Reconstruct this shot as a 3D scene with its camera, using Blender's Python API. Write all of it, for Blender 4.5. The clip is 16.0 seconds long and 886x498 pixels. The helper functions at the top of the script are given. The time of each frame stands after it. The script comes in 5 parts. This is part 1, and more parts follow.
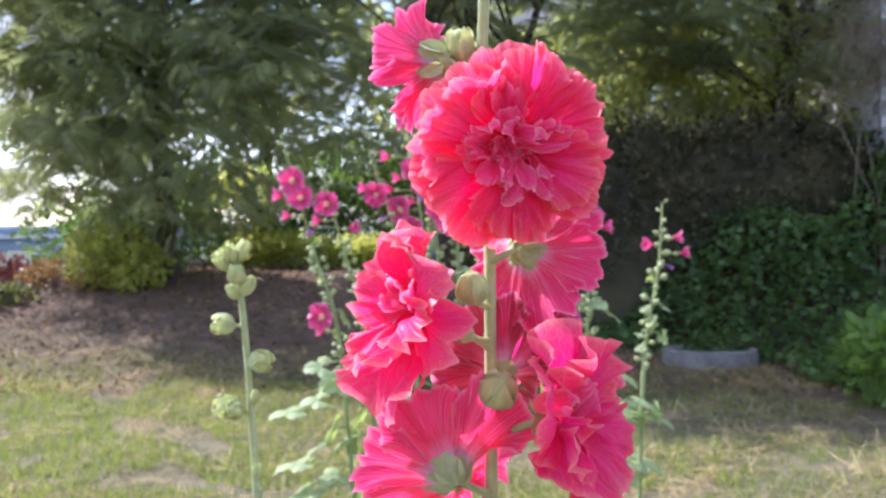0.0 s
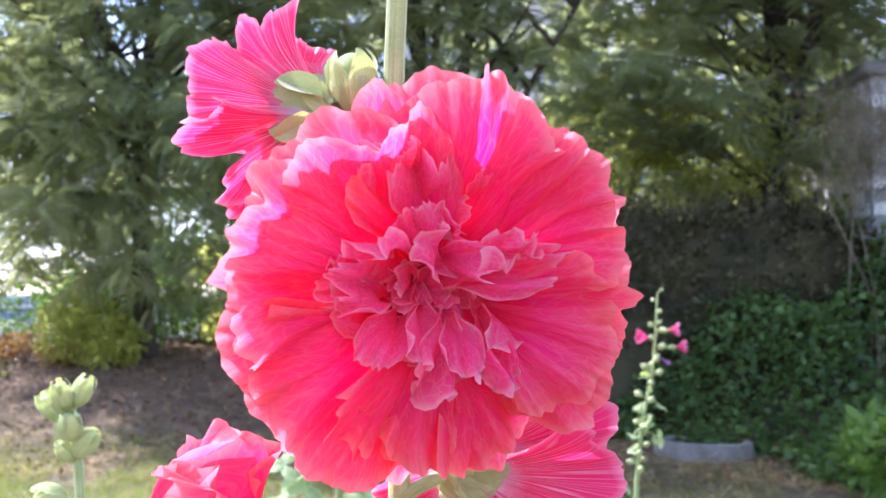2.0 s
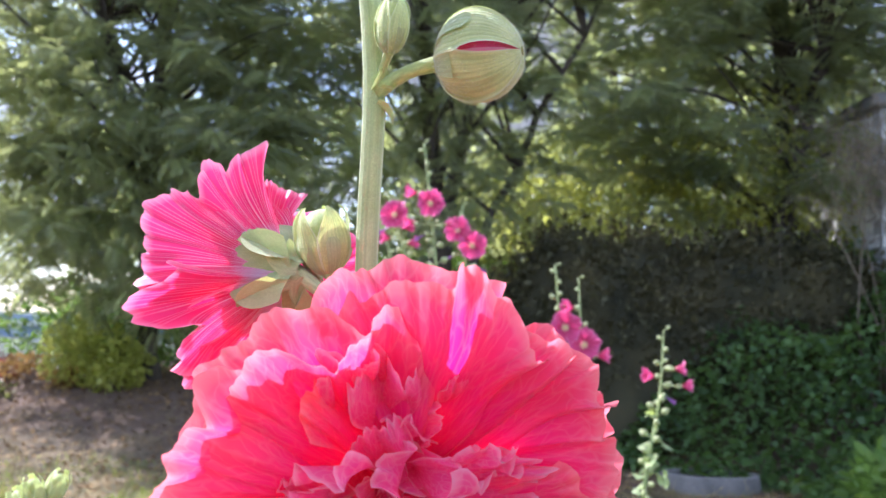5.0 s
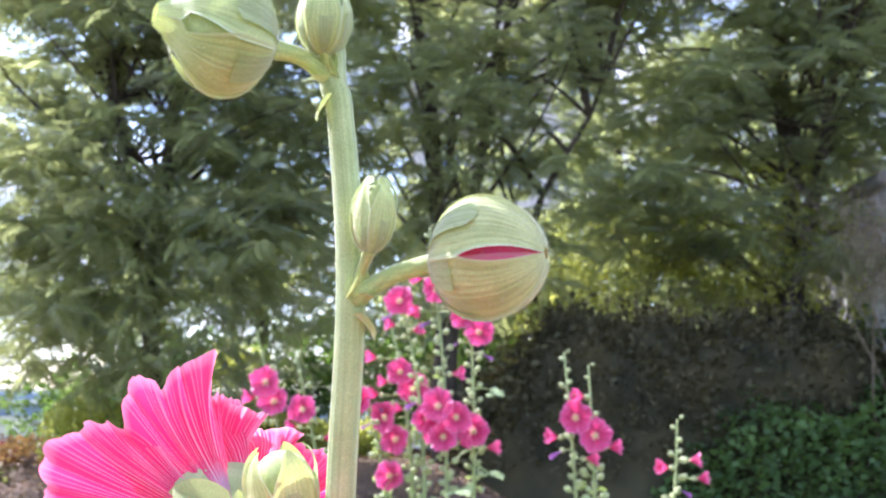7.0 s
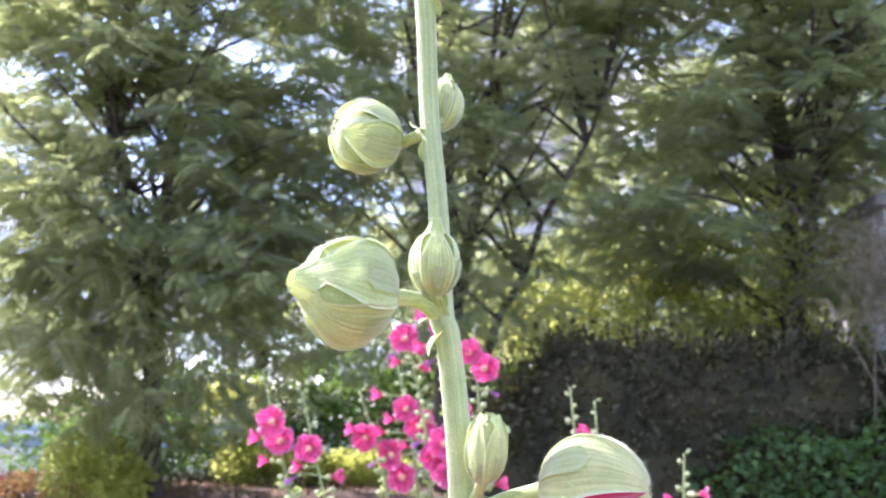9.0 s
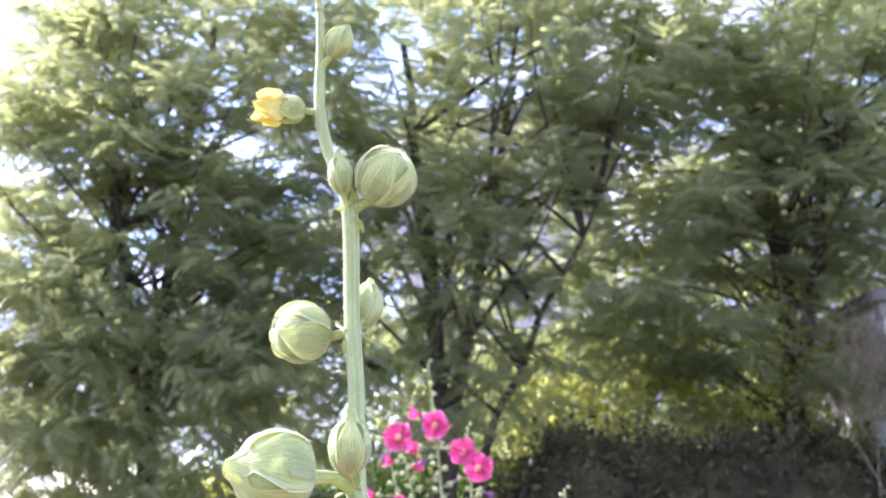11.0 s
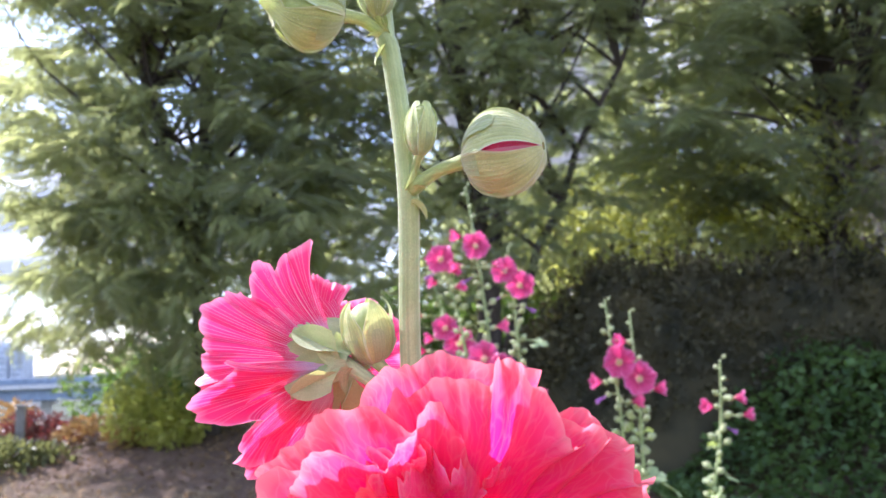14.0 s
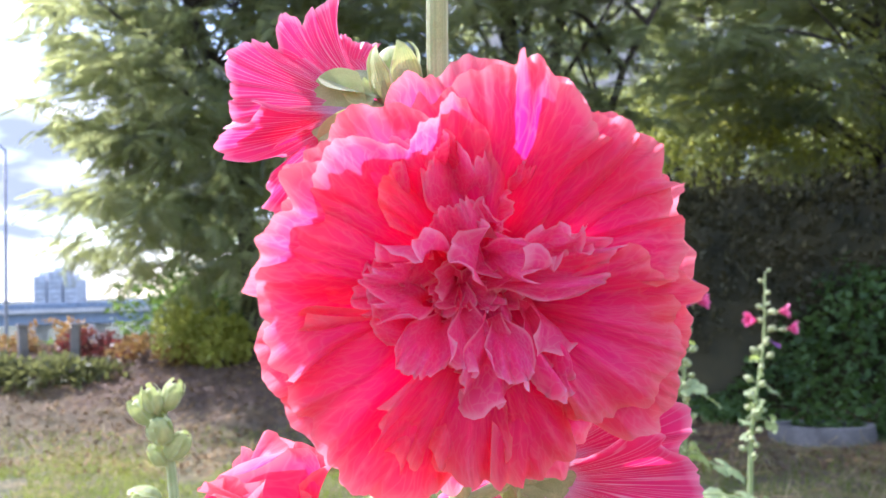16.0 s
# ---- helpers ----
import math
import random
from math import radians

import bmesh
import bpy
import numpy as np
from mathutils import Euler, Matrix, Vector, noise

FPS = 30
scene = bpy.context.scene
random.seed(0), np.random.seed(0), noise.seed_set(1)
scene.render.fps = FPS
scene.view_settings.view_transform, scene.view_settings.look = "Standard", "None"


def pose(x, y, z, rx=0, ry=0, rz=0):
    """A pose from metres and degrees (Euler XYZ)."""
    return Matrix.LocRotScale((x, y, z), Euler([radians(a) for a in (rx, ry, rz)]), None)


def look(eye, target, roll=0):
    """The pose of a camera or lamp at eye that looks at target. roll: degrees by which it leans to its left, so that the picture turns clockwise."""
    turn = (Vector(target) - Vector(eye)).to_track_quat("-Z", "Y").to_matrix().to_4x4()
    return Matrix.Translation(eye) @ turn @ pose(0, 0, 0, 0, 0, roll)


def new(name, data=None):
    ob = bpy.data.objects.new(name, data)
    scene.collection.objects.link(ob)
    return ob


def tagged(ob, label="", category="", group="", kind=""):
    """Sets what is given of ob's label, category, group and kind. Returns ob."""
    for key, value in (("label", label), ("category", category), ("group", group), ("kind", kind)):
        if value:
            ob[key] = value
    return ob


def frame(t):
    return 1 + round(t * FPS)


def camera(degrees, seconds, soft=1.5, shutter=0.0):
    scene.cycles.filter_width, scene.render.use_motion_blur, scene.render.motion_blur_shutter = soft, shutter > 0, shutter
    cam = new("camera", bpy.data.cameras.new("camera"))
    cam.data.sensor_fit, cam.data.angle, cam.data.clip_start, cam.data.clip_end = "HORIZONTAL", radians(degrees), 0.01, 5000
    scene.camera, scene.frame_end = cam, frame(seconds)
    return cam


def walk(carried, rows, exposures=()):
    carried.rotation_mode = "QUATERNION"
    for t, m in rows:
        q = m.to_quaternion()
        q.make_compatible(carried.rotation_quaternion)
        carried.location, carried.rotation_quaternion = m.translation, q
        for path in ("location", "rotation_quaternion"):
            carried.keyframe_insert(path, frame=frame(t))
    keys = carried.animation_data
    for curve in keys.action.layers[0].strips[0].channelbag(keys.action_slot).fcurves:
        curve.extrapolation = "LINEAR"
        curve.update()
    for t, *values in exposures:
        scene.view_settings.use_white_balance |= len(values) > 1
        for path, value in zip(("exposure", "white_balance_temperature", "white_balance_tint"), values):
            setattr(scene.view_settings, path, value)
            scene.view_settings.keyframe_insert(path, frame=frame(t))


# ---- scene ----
cam = camera(51.9, 16.0)
PATH = [
    (0, (0.079, -0.004, 1.398), (0.038, 1.995, 1.333), -0.6),
    (0.5, (0.048, 0.067, 1.417), (0.027, 2.067, 1.404), 0.2),
    (1, (0.077, 0.184, 1.432), (0.059, 2.183, 1.475), 0.4),
    (1.5, (0.083, 0.25, 1.45), (0.07, 2.247, 1.551), 0.6),
    (2, (0.111, 0.255, 1.434), (0.094, 2.253, 1.538), 0.5),
    (2.5, (0.11, 0.276, 1.432), (0.09, 2.273, 1.536), 0.9),
    (3, (0.125, 0.26, 1.431), (0.102, 2.258, 1.533), 1.3),
    (3.2, (0.124, 0.262, 1.425), (0.136, 2.257, 1.578), 1.4),
    (5.3, (0.119, 0.285, 1.491), (0.081, 2.279, 1.644), 1.3),
    (5.5, (0.12, 0.294, 1.497), (0.081, 2.287, 1.662), 1.3),
    (6, (0.114, 0.31, 1.505), (0.069, 2.295, 1.742), 1.1),
    (6.5, (0.12, 0.34, 1.51), (0.067, 2.315, 1.818), 1.0),
    (7, (0.119, 0.336, 1.524), (0.068, 2.31, 1.842), 1.2),
    (7.5, (0.12, 0.31, 1.528), (0.074, 2.279, 1.875), 0.0),
    (8, (0.101, 0.32, 1.539), (0.048, 2.287, 1.898), 0.7),
    (8.5, (0.102, 0.308, 1.55), (0.055, 2.275, 1.909), -0.5),
    (9, (0.094, 0.311, 1.568), (0.048, 2.276, 1.938), 0.4),
    (9.5, (0.106, 0.286, 1.572), (0.055, 2.236, 2.01), 0.0),
    (10, (0.113, 0.284, 1.582), (0.066, 2.219, 2.085), 0.5),
    (10.2, (0.117, 0.269, 1.586), (0.074, 2.199, 2.11), 0.4),
    (12.3, (0.121, 0.254, 1.579), (0.06, 2.168, 2.155), 0.8),
    (12.5, (0.119, 0.264, 1.569), (0.057, 2.187, 2.116), 0.3),
    (13, (0.119, 0.276, 1.553), (0.041, 2.214, 2.042), -0.4),
    (13.5, (0.121, 0.263, 1.529), (0.023, 2.224, 1.909), -0.2),
    (14, (0.123, 0.26, 1.493), (-0.014, 2.241, 1.732), -2.0),
    (14.5, (0.131, 0.259, 1.472), (-0.053, 2.244, 1.638), -3.3),
    (15, (0.118, 0.258, 1.464), (-0.104, 2.24, 1.61), -2.7),
    (15.5, (0.127, 0.275, 1.448), (-0.109, 2.257, 1.575), -2.2),
    (16, (0.125, 0.269, 1.437), (-0.112, 2.253, 1.521), -1.6),
]
EXPOSURES = [(0.0, 1.92, 5620, 24), (0.5, 2.30, 5570, 23), (1.5, 2.36, 5520, 23), (3.0, 2.41, 5520, 24), (5.5, 2.16, 5620, 20), (7.0, 2.48, 5620, 22),
             (9.0, 2.60, 5570, 30), (10.0, 2.67, 5570, 34), (12.5, 2.48, 5650, 34), (13.5, 2.37, 5650, 30), (14.5, 2.16, 5620, 23), (16.0, 2.18, 5570, 24)]
walk(cam, [(t, look(eye, target, roll)) for t, eye, target, roll in PATH], EXPOSURES)
cam.data.dof.use_dof = True
cam.data.dof.focus_distance = 0.28
cam.data.dof.aperture_fstop = 30.0

# ---- light ----
SUN_AZ, SUN_EL = radians(64), radians(43)  # to the left of +y, above the horizon
world = bpy.data.worlds.new("sky")
scene.world = world
world.use_nodes = True
wn, wl = world.node_tree.nodes, world.node_tree.links
wn.clear()
sky = wn.new("ShaderNodeTexSky")
sky.sky_type, sky.sun_disc = "NISHITA", False
sky.sun_elevation, sky.sun_rotation = SUN_EL, -SUN_AZ
wco = wn.new("ShaderNodeTexCoord")
wmap = wn.new("ShaderNodeMapping")
wmap.inputs["Scale"].default_value = (1.0, 1.0, 3.2)
wmap.inputs["Location"].default_value = (0.35, 0.0, 0.2)
cloud = wn.new("ShaderNodeTexNoise")
cloud.inputs["Scale"].default_value, cloud.inputs["Detail"].default_value = 2.6, 7
cramp = wn.new("ShaderNodeValToRGB")
cramp.color_ramp.elements[0].position, cramp.color_ramp.elements[1].position = 0.38, 0.54
cmix = wn.new("ShaderNodeMixRGB")
shade = wn.new("ShaderNodeTexNoise")  # bright tops and grey-blue undersides of the clouds
shade.inputs["Scale"].default_value, shade.inputs["Detail"].default_value = 4.5, 4
sramp = wn.new("ShaderNodeValToRGB")
sramp.color_ramp.elements[0].position, sramp.color_ramp.elements[0].color = 0.50, (1.0, 1.15, 1.40, 1)
sramp.color_ramp.elements[1].position, sramp.color_ramp.elements[1].color = 0.74, (5.0, 5.1, 5.3, 1)
wl.new(wmap.outputs["Vector"], shade.inputs["Vector"])
wl.new(shade.outputs["Fac"], sramp.inputs["Fac"])
wl.new(sramp.outputs["Color"], cmix.inputs["Color2"])
wbg, wout = wn.new("ShaderNodeBackground"), wn.new("ShaderNodeOutputWorld")
wbg.inputs["Strength"].default_value = 0.15
wl.new(wco.outputs["Generated"], wmap.inputs["Vector"])
wl.new(wmap.outputs["Vector"], cloud.inputs["Vector"])
wl.new(cloud.outputs["Fac"], cramp.inputs["Fac"])
wl.new(cramp.outputs["Color"], cmix.inputs["Fac"])
wl.new(sky.outputs["Color"], cmix.inputs["Color1"])
wl.new(cmix.outputs["Color"], wbg.inputs["Color"])
wl.new(wbg.outputs["Background"], wout.inputs["Surface"])

sun = new("sun", bpy.data.lights.new("sun", "SUN"))
sun.data.energy, sun.data.angle, sun.data.color = 2.4, radians(0.55), (1.0, 0.95, 0.87)
sun_way = Vector((-math.sin(SUN_AZ) * math.cos(SUN_EL), math.cos(SUN_AZ) * math.cos(SUN_EL), math.sin(SUN_EL)))
sun.matrix_world = look(sun_way * 30, (0, 0, 0))


# ---- materials ----
def base_mat(name):
    m = bpy.data.materials.new(name)
    m.use_nodes = True
    n, l = m.node_tree.nodes, m.node_tree.links
    return m, n, l, n["Principled BSDF"]


def ramp_node(n, stops):
    r = n.new("ShaderNodeValToRGB")
    el = r.color_ramp.elements
    while len(el) < len(stops):
        el.new(0.5)
    for e, (p, c) in zip(el, stops):
        e.position, e.color = p, (*c, 1)
    return r


def noise_node(n, l, scale, detail=4, coord="Object", stretch=None, rough=0.55):
    co, t = n.new("ShaderNodeTexCoord"), n.new("ShaderNodeTexNoise")
    t.inputs["Scale"].default_value, t.inputs["Detail"].default_value, t.inputs["Roughness"].default_value = scale, detail, rough
    if stretch:
        mp = n.new("ShaderNodeMapping")
        mp.inputs["Scale"].default_value = stretch
        l.new(co.outputs[coord], mp.inputs["Vector"])
        l.new(mp.outputs["Vector"], t.inputs["Vector"])
    else:
        l.new(co.outputs[coord], t.inputs["Vector"])
    return t


def mix_node(n, l, fac, a, b, kind="MIX"):
    m = n.new("ShaderNodeMixRGB")
    m.blend_type = kind
    for key, v in (("Fac", fac), ("Color1", a), ("Color2", b)):
        if isinstance(v, (int, float)):
            m.inputs[key].default_value = v
        elif isinstance(v, tuple):
            m.inputs[key].default_value = (*v, 1)
        else:
            l.new(v, m.inputs[key])
    return m.outputs["Color"]


def bump_node(n, l, p, height, strength, distance=0.01):
    b = n.new("ShaderNodeBump")
    b.inputs["Strength"].default_value, b.inputs["Distance"].default_value = strength, distance
    l.new(height, b.inputs["Height"])
    l.new(b.outputs["Normal"], p.inputs["Normal"])
    return b


def thin(m, n, l, p, colour, share):
    """Lets light through a thin sheet: a share of translucent light of that colour."""
    tr, mx = n.new("ShaderNodeBsdfTranslucent"), n.new("ShaderNodeMixShader")
    if isinstance(colour, tuple):
        tr.inputs["Color"].default_value = (*colour, 1)
    else:
        l.new(colour, tr.inputs["Color"])
    mx.inputs["Fac"].default_value = share
    l.new(p.outputs["BSDF"], mx.inputs[1])
    l.new(tr.outputs["BSDF"], mx.inputs[2])
    l.new(mx.outputs["Shader"], n["Material Output"].inputs["Surface"])


def rough_mat(name, dark, light, scale=6.0, fine=60.0, rough=0.9, bump=0.3, dist=0.01, stretch=None):
    m, n, l, p = base_mat(name)
    a = noise_node(n, l, scale, 5, stretch=stretch)
    b = noise_node(n, l, fine, 3, stretch=stretch)
    r = ramp_node(n, ((0.3, dark), (0.7, light)))
    l.new(a.outputs["Fac"], r.inputs["Fac"])
    g = ramp_node(n, ((0.3, (0.72, 0.72, 0.72)), (0.7, (1.15, 1.15, 1.15))))
    l.new(b.outputs["Fac"], g.inputs["Fac"])
    l.new(mix_node(n, l, 1.0, r.outputs["Color"], g.outputs["Color"], "MULTIPLY"), p.inputs["Base Color"])
    p.inputs["Roughness"].default_value = rough
    bump_node(n, l, p, b.outputs["Fac"], bump, dist)
    return m


def petal_mat(name, along, vein, vein_share, through_col, share=0.42, veins=28.0, ends=(0.5, 1.0), rim=(0.95, 0.45, 0.68), rim_share=0.45, cut=0.88, net=False):
    """A petal: colours along its length (UV y), with fine veins that run outwards; ends: how strong they are at base and rim."""
    m, n, l, p = base_mat(name)
    uv = n.new("ShaderNodeUVMap")
    sep = n.new("ShaderNodeSeparateXYZ")
    l.new(uv.outputs["UV"], sep.inputs["Vector"])
    r = ramp_node(n, along)
    blot = noise_node(n, l, 55.0, 3)
    shift = n.new("ShaderNodeMath")
    shift.operation, shift.inputs[1].default_value = "MULTIPLY_ADD", 0.34
    l.new(blot.outputs["Fac"], shift.inputs[0])
    back = n.new("ShaderNodeMath")
    back.operation, back.inputs[1].default_value = "SUBTRACT", 0.17
    l.new(sep.outputs["Y"], back.inputs[0])
    l.new(back.outputs["Value"], shift.inputs[2])
    l.new(shift.outputs["Value"], r.inputs["Fac"])
    mp = n.new("ShaderNodeMapping")
    mp.inputs["Scale"].default_value = (veins * 0.314, 0.5, 1)
    info, move, add = n.new("ShaderNodeObjectInfo"), n.new("ShaderNodeCombineXYZ"), n.new("ShaderNodeVectorMath")
    for axis, step in (("X", 23.0), ("Y", 11.0)):
        k = n.new("ShaderNodeMath")
        k.operation, k.inputs[1].default_value = "MULTIPLY", step
        l.new(info.outputs["Random"], k.inputs[0])
        l.new(k.outputs["Value"], move.inputs[axis])
    l.new(uv.outputs["UV"], add.inputs[0])
    l.new(move.outputs["Vector"], add.inputs[1])
    l.new(add.outputs["Vector"], mp.inputs["Vector"])
    v = n.new("ShaderNodeTexWave")
    v.inputs["Scale"].default_value, v.inputs["Distortion"].default_value = 1.0, 19.0
    v.inputs["Detail"].default_value, v.inputs["Detail Scale"].default_value = 2, 0.8
    l.new(mp.outputs["Vector"], v.inputs["Vector"])
    vr = ramp_node(n, ((cut, (0, 0, 0)), (1.0, (1, 1, 1))))
    lines, relief = v.outputs["Fac"], v.outputs["Fac"]
    if net:  # a net of branching veins, drawn out along the petal
        warp, bent, cells = n.new("ShaderNodeTexNoise"), n.new("ShaderNodeVectorMath"), n.new("ShaderNodeTexVoronoi")
        warp.inputs["Scale"].default_value, bent.operation = 5.0, "MULTIPLY_ADD"
        bent.inputs[1].default_value = (0.12, 0.12, 0)
        stretched = n.new("ShaderNodeMapping")
        stretched.inputs["Scale"].default_value = (veins * 0.95, 7.5, 1)
        cells.feature, cells.inputs["Scale"].default_value = "DISTANCE_TO_EDGE", 1.0
        l.new(add.outputs["Vector"], warp.inputs["Vector"])
        l.new(warp.outputs["Color"], bent.inputs[0])
        l.new(add.outputs["Vector"], bent.inputs[2])
        l.new(bent.outputs["Vector"], stretched.inputs["Vector"])
        l.new(stretched.outputs["Vector"], cells.inputs["Vector"])
        vr = ramp_node(n, ((0.0, (1, 1, 1)), (0.11, (0, 0, 0))))
        lines, relief = cells.outputs["Distance"], warp.outputs["Fac"]
    l.new(lines, vr.inputs["Fac"])
    gain = n.new("ShaderNodeMapRange")
    gain.inputs["To Min"].default_value, gain.inputs["To Max"].default_value = vein_share * ends[0], vein_share * ends[1]
    l.new(sep.outputs["Y"], gain.inputs["Value"])
    amount = n.new("ShaderNodeMath")
    amount.operation = "MULTIPLY"
    l.new(vr.outputs["Color"], amount.inputs[0])
    l.new(gain.outputs["Result"], amount.inputs[1])
    col = mix_node(n, l, amount.outputs["Value"], r.outputs["Color"], vein)
    mc, crease = n.new("ShaderNodeMapping"), n.new("ShaderNodeTexNoise")
    mc.inputs["Scale"].default_value = (veins * 1.1, 3.0, 1)
    crease.inputs["Scale"].default_value, crease.inputs["Detail"].default_value = 1.0, 3
    l.new(add.outputs["Vector"], mc.inputs["Vector"])
    l.new(mc.outputs["Vector"], crease.inputs["Vector"])
    if net:  # highlights painted as pale streaks along the folds of the outer half
        streak, much = ramp_node(n, ((0.52, (0, 0, 0)), (0.78, (0.42, 0.42, 0.42)))), n.new("ShaderNodeMath")
        much.operation = "MULTIPLY"
        l.new(crease.outputs["Fac"], streak.inputs["Fac"])
        l.new(streak.outputs["Color"], much.inputs[0])
        l.new(sep.outputs["Y"], much.inputs[1])
        col = mix_node(n, l, much.outputs["Value"], col, vein)
    sides = n.new("ShaderNodeMath")  # distance to the nearest edge of the petal
    sides.operation, sides.inputs[1].default_value, sides.inputs[2].default_value = "MULTIPLY_ADD", 2.0, -1.0
    l.new(sep.outputs["X"], sides.inputs[0])
    whole, most, edge = n.new("ShaderNodeMath"), n.new("ShaderNodeMath"), n.new("ShaderNodeMapRange")
    whole.operation, most.operation = "ABSOLUTE", "MAXIMUM"
    l.new(sides.outputs["Value"], whole.inputs[0])
    l.new(whole.outputs["Value"], most.inputs[0])
    l.new(sep.outputs["Y"], most.inputs[1])
    edge.inputs["From Min"].default_value, edge.inputs["From Max"].default_value, edge.inputs["To Max"].default_value = 0.93, 1.0, rim_share
    l.new(most.outputs["Value"], edge.inputs["Value"])
    col = mix_node(n, l, edge.outputs["Result"], col, rim)
    l.new(col, p.inputs["Base Color"])
    p.inputs["Roughness"].default_value = 0.45
    p.inputs["Sheen Weight"].default_value = 0.12
    p.inputs["Specular IOR Level"].default_value = 0.5
    outer = n.new("ShaderNodeMath")
    outer.operation = "MULTIPLY"
    l.new(crease.outputs["Fac"], outer.inputs[0])
    l.new(sep.outputs["Y"], outer.inputs[1])
    bump_node(n, l, p, mix_node(n, l, 0.75, relief, outer.outputs["Value"]), 0.55, 0.0009)
    deep = n.new("ShaderNodeMapRange")  # thin paler tips let through their own colour
    deep.inputs["From Min"].default_value, deep.inputs["From Max"].default_value = 0.45, 0.95
    deep.inputs["To Min"].default_value, deep.inputs["To Max"].default_value = 0.58, 0.05
    l.new(sep.outputs["Y"], deep.inputs["Value"])
    thin(m, n, l, p, mix_node(n, l, deep.outputs["Result"], col, through_col), share)
    return m


def leaf_mat(name, dark, light, share=0.35, glow=(0.30, 0.42, 0.06), rough=0.45):
    m, n, l, p = base_mat(name)
    g = n.new("ShaderNodeNewGeometry")
    r = ramp_node(n, ((0.0, dark), (0.75, light), (1.0, tuple(c * 1.35 for c in light))))
    l.new(g.outputs["Random Per Island"], r.inputs["Fac"])
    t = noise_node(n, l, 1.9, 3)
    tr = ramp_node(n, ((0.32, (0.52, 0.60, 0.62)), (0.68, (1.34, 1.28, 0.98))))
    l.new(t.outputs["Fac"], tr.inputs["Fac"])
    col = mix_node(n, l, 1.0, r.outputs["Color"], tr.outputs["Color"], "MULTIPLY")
    l.new(col, p.inputs["Base Color"])
    p.inputs["Roughness"].default_value = rough
    p.inputs["Specular IOR Level"].default_value = 0.5 if rough < 0.7 else 0.15
    thin(m, n, l, p, glow, share)
    return m


M = {}
M["petal_front"] = petal_mat("petal_front", ((0.0, (0.64, 0.003, 0.060)), (0.40, (0.86, 0.003, 0.135)), (0.60, (0.90, 0.007, 0.255)), (0.80, (0.92, 0.040, 0.235)), (1.0, (0.94, 0.13, 0.21))), (0.96, 0.40, 0.43), 0.24, (1.0, 0.014, 0.245), 0.56, 40.0, (0.1, 1.0), rim=(0.97, 0.50, 0.44), rim_share=0.36, net=True)
# core petals: red bases darkened to paint shade into the core's depth
M["petal_core"] = petal_mat("petal_core", ((0.0, (0.74, 0.010, 0.09)), (0.3, (0.90, 0.035, 0.25)), (0.75, (0.95, 0.080, 0.36)), (1.0, (0.96, 0.21, 0.45))), (0.97, 0.50, 0.62), 0.40, (1.0, 0.06, 0.29), 0.66, 20.0, rim=(0.98, 0.66, 0.77), rim_share=0.7, net=True)
M["petal_back"] = petal_mat("petal_back", ((0.0, (0.82, 0.76, 0.88)), (0.20, (0.76, 0.46, 0.66)), (0.40, (0.81, 0.010, 0.13)), (0.66, (0.87, 0.016, 0.18)), (1.0, (0.92, 0.060, 0.24))), (0.97, 0.76, 0.80), 0.95, (1.0, 0.035, 0.155), 0.42, 46.0, (1.0, 0.10), rim=(0.97, 0.60, 0.70), rim_share=0.45, cut=0.74)
# crimson petals, darkened and less see-through to stand in for shade
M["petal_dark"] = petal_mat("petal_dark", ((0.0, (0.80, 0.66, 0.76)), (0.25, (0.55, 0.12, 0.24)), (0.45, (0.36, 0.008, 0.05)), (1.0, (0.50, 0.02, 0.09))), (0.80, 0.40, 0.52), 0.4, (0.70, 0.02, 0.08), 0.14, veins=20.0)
M["petal_single"] = petal_mat("petal_single", ((0.0, (0.85, 0.72, 0.35)), (0.16, (0.85, 0.62, 0.45)), (0.26, (0.40, 0.01, 0.07)), (0.55, (0.62, 0.03, 0.16)), (1.0, (0.78, 0.10, 0.30))), (0.85, 0.25, 0.45), 0.3, (0.95, 0.08, 0.28), veins=22.0)
M["petal_faded"] = petal_mat("petal_faded", ((0.0, (0.5, 0.4, 0.5)), (0.5, (0.36, 0.12, 0.42)), (1.0, (0.42, 0.18, 0.50))), (0.6, 0.4, 0.65), 0.3, (0.6, 0.2, 0.6), veins=22.0)
M["petal_yellow"] = petal_mat("petal_yellow", ((0.0, (0.84, 0.86, 0.48)), (0.6, (0.88, 0.84, 0.34)), (1.0, (0.90, 0.70, 0.12))), (0.92, 0.88, 0.5), 0.3, (0.92, 0.84, 0.25), rim=(0.92, 0.80, 0.30))


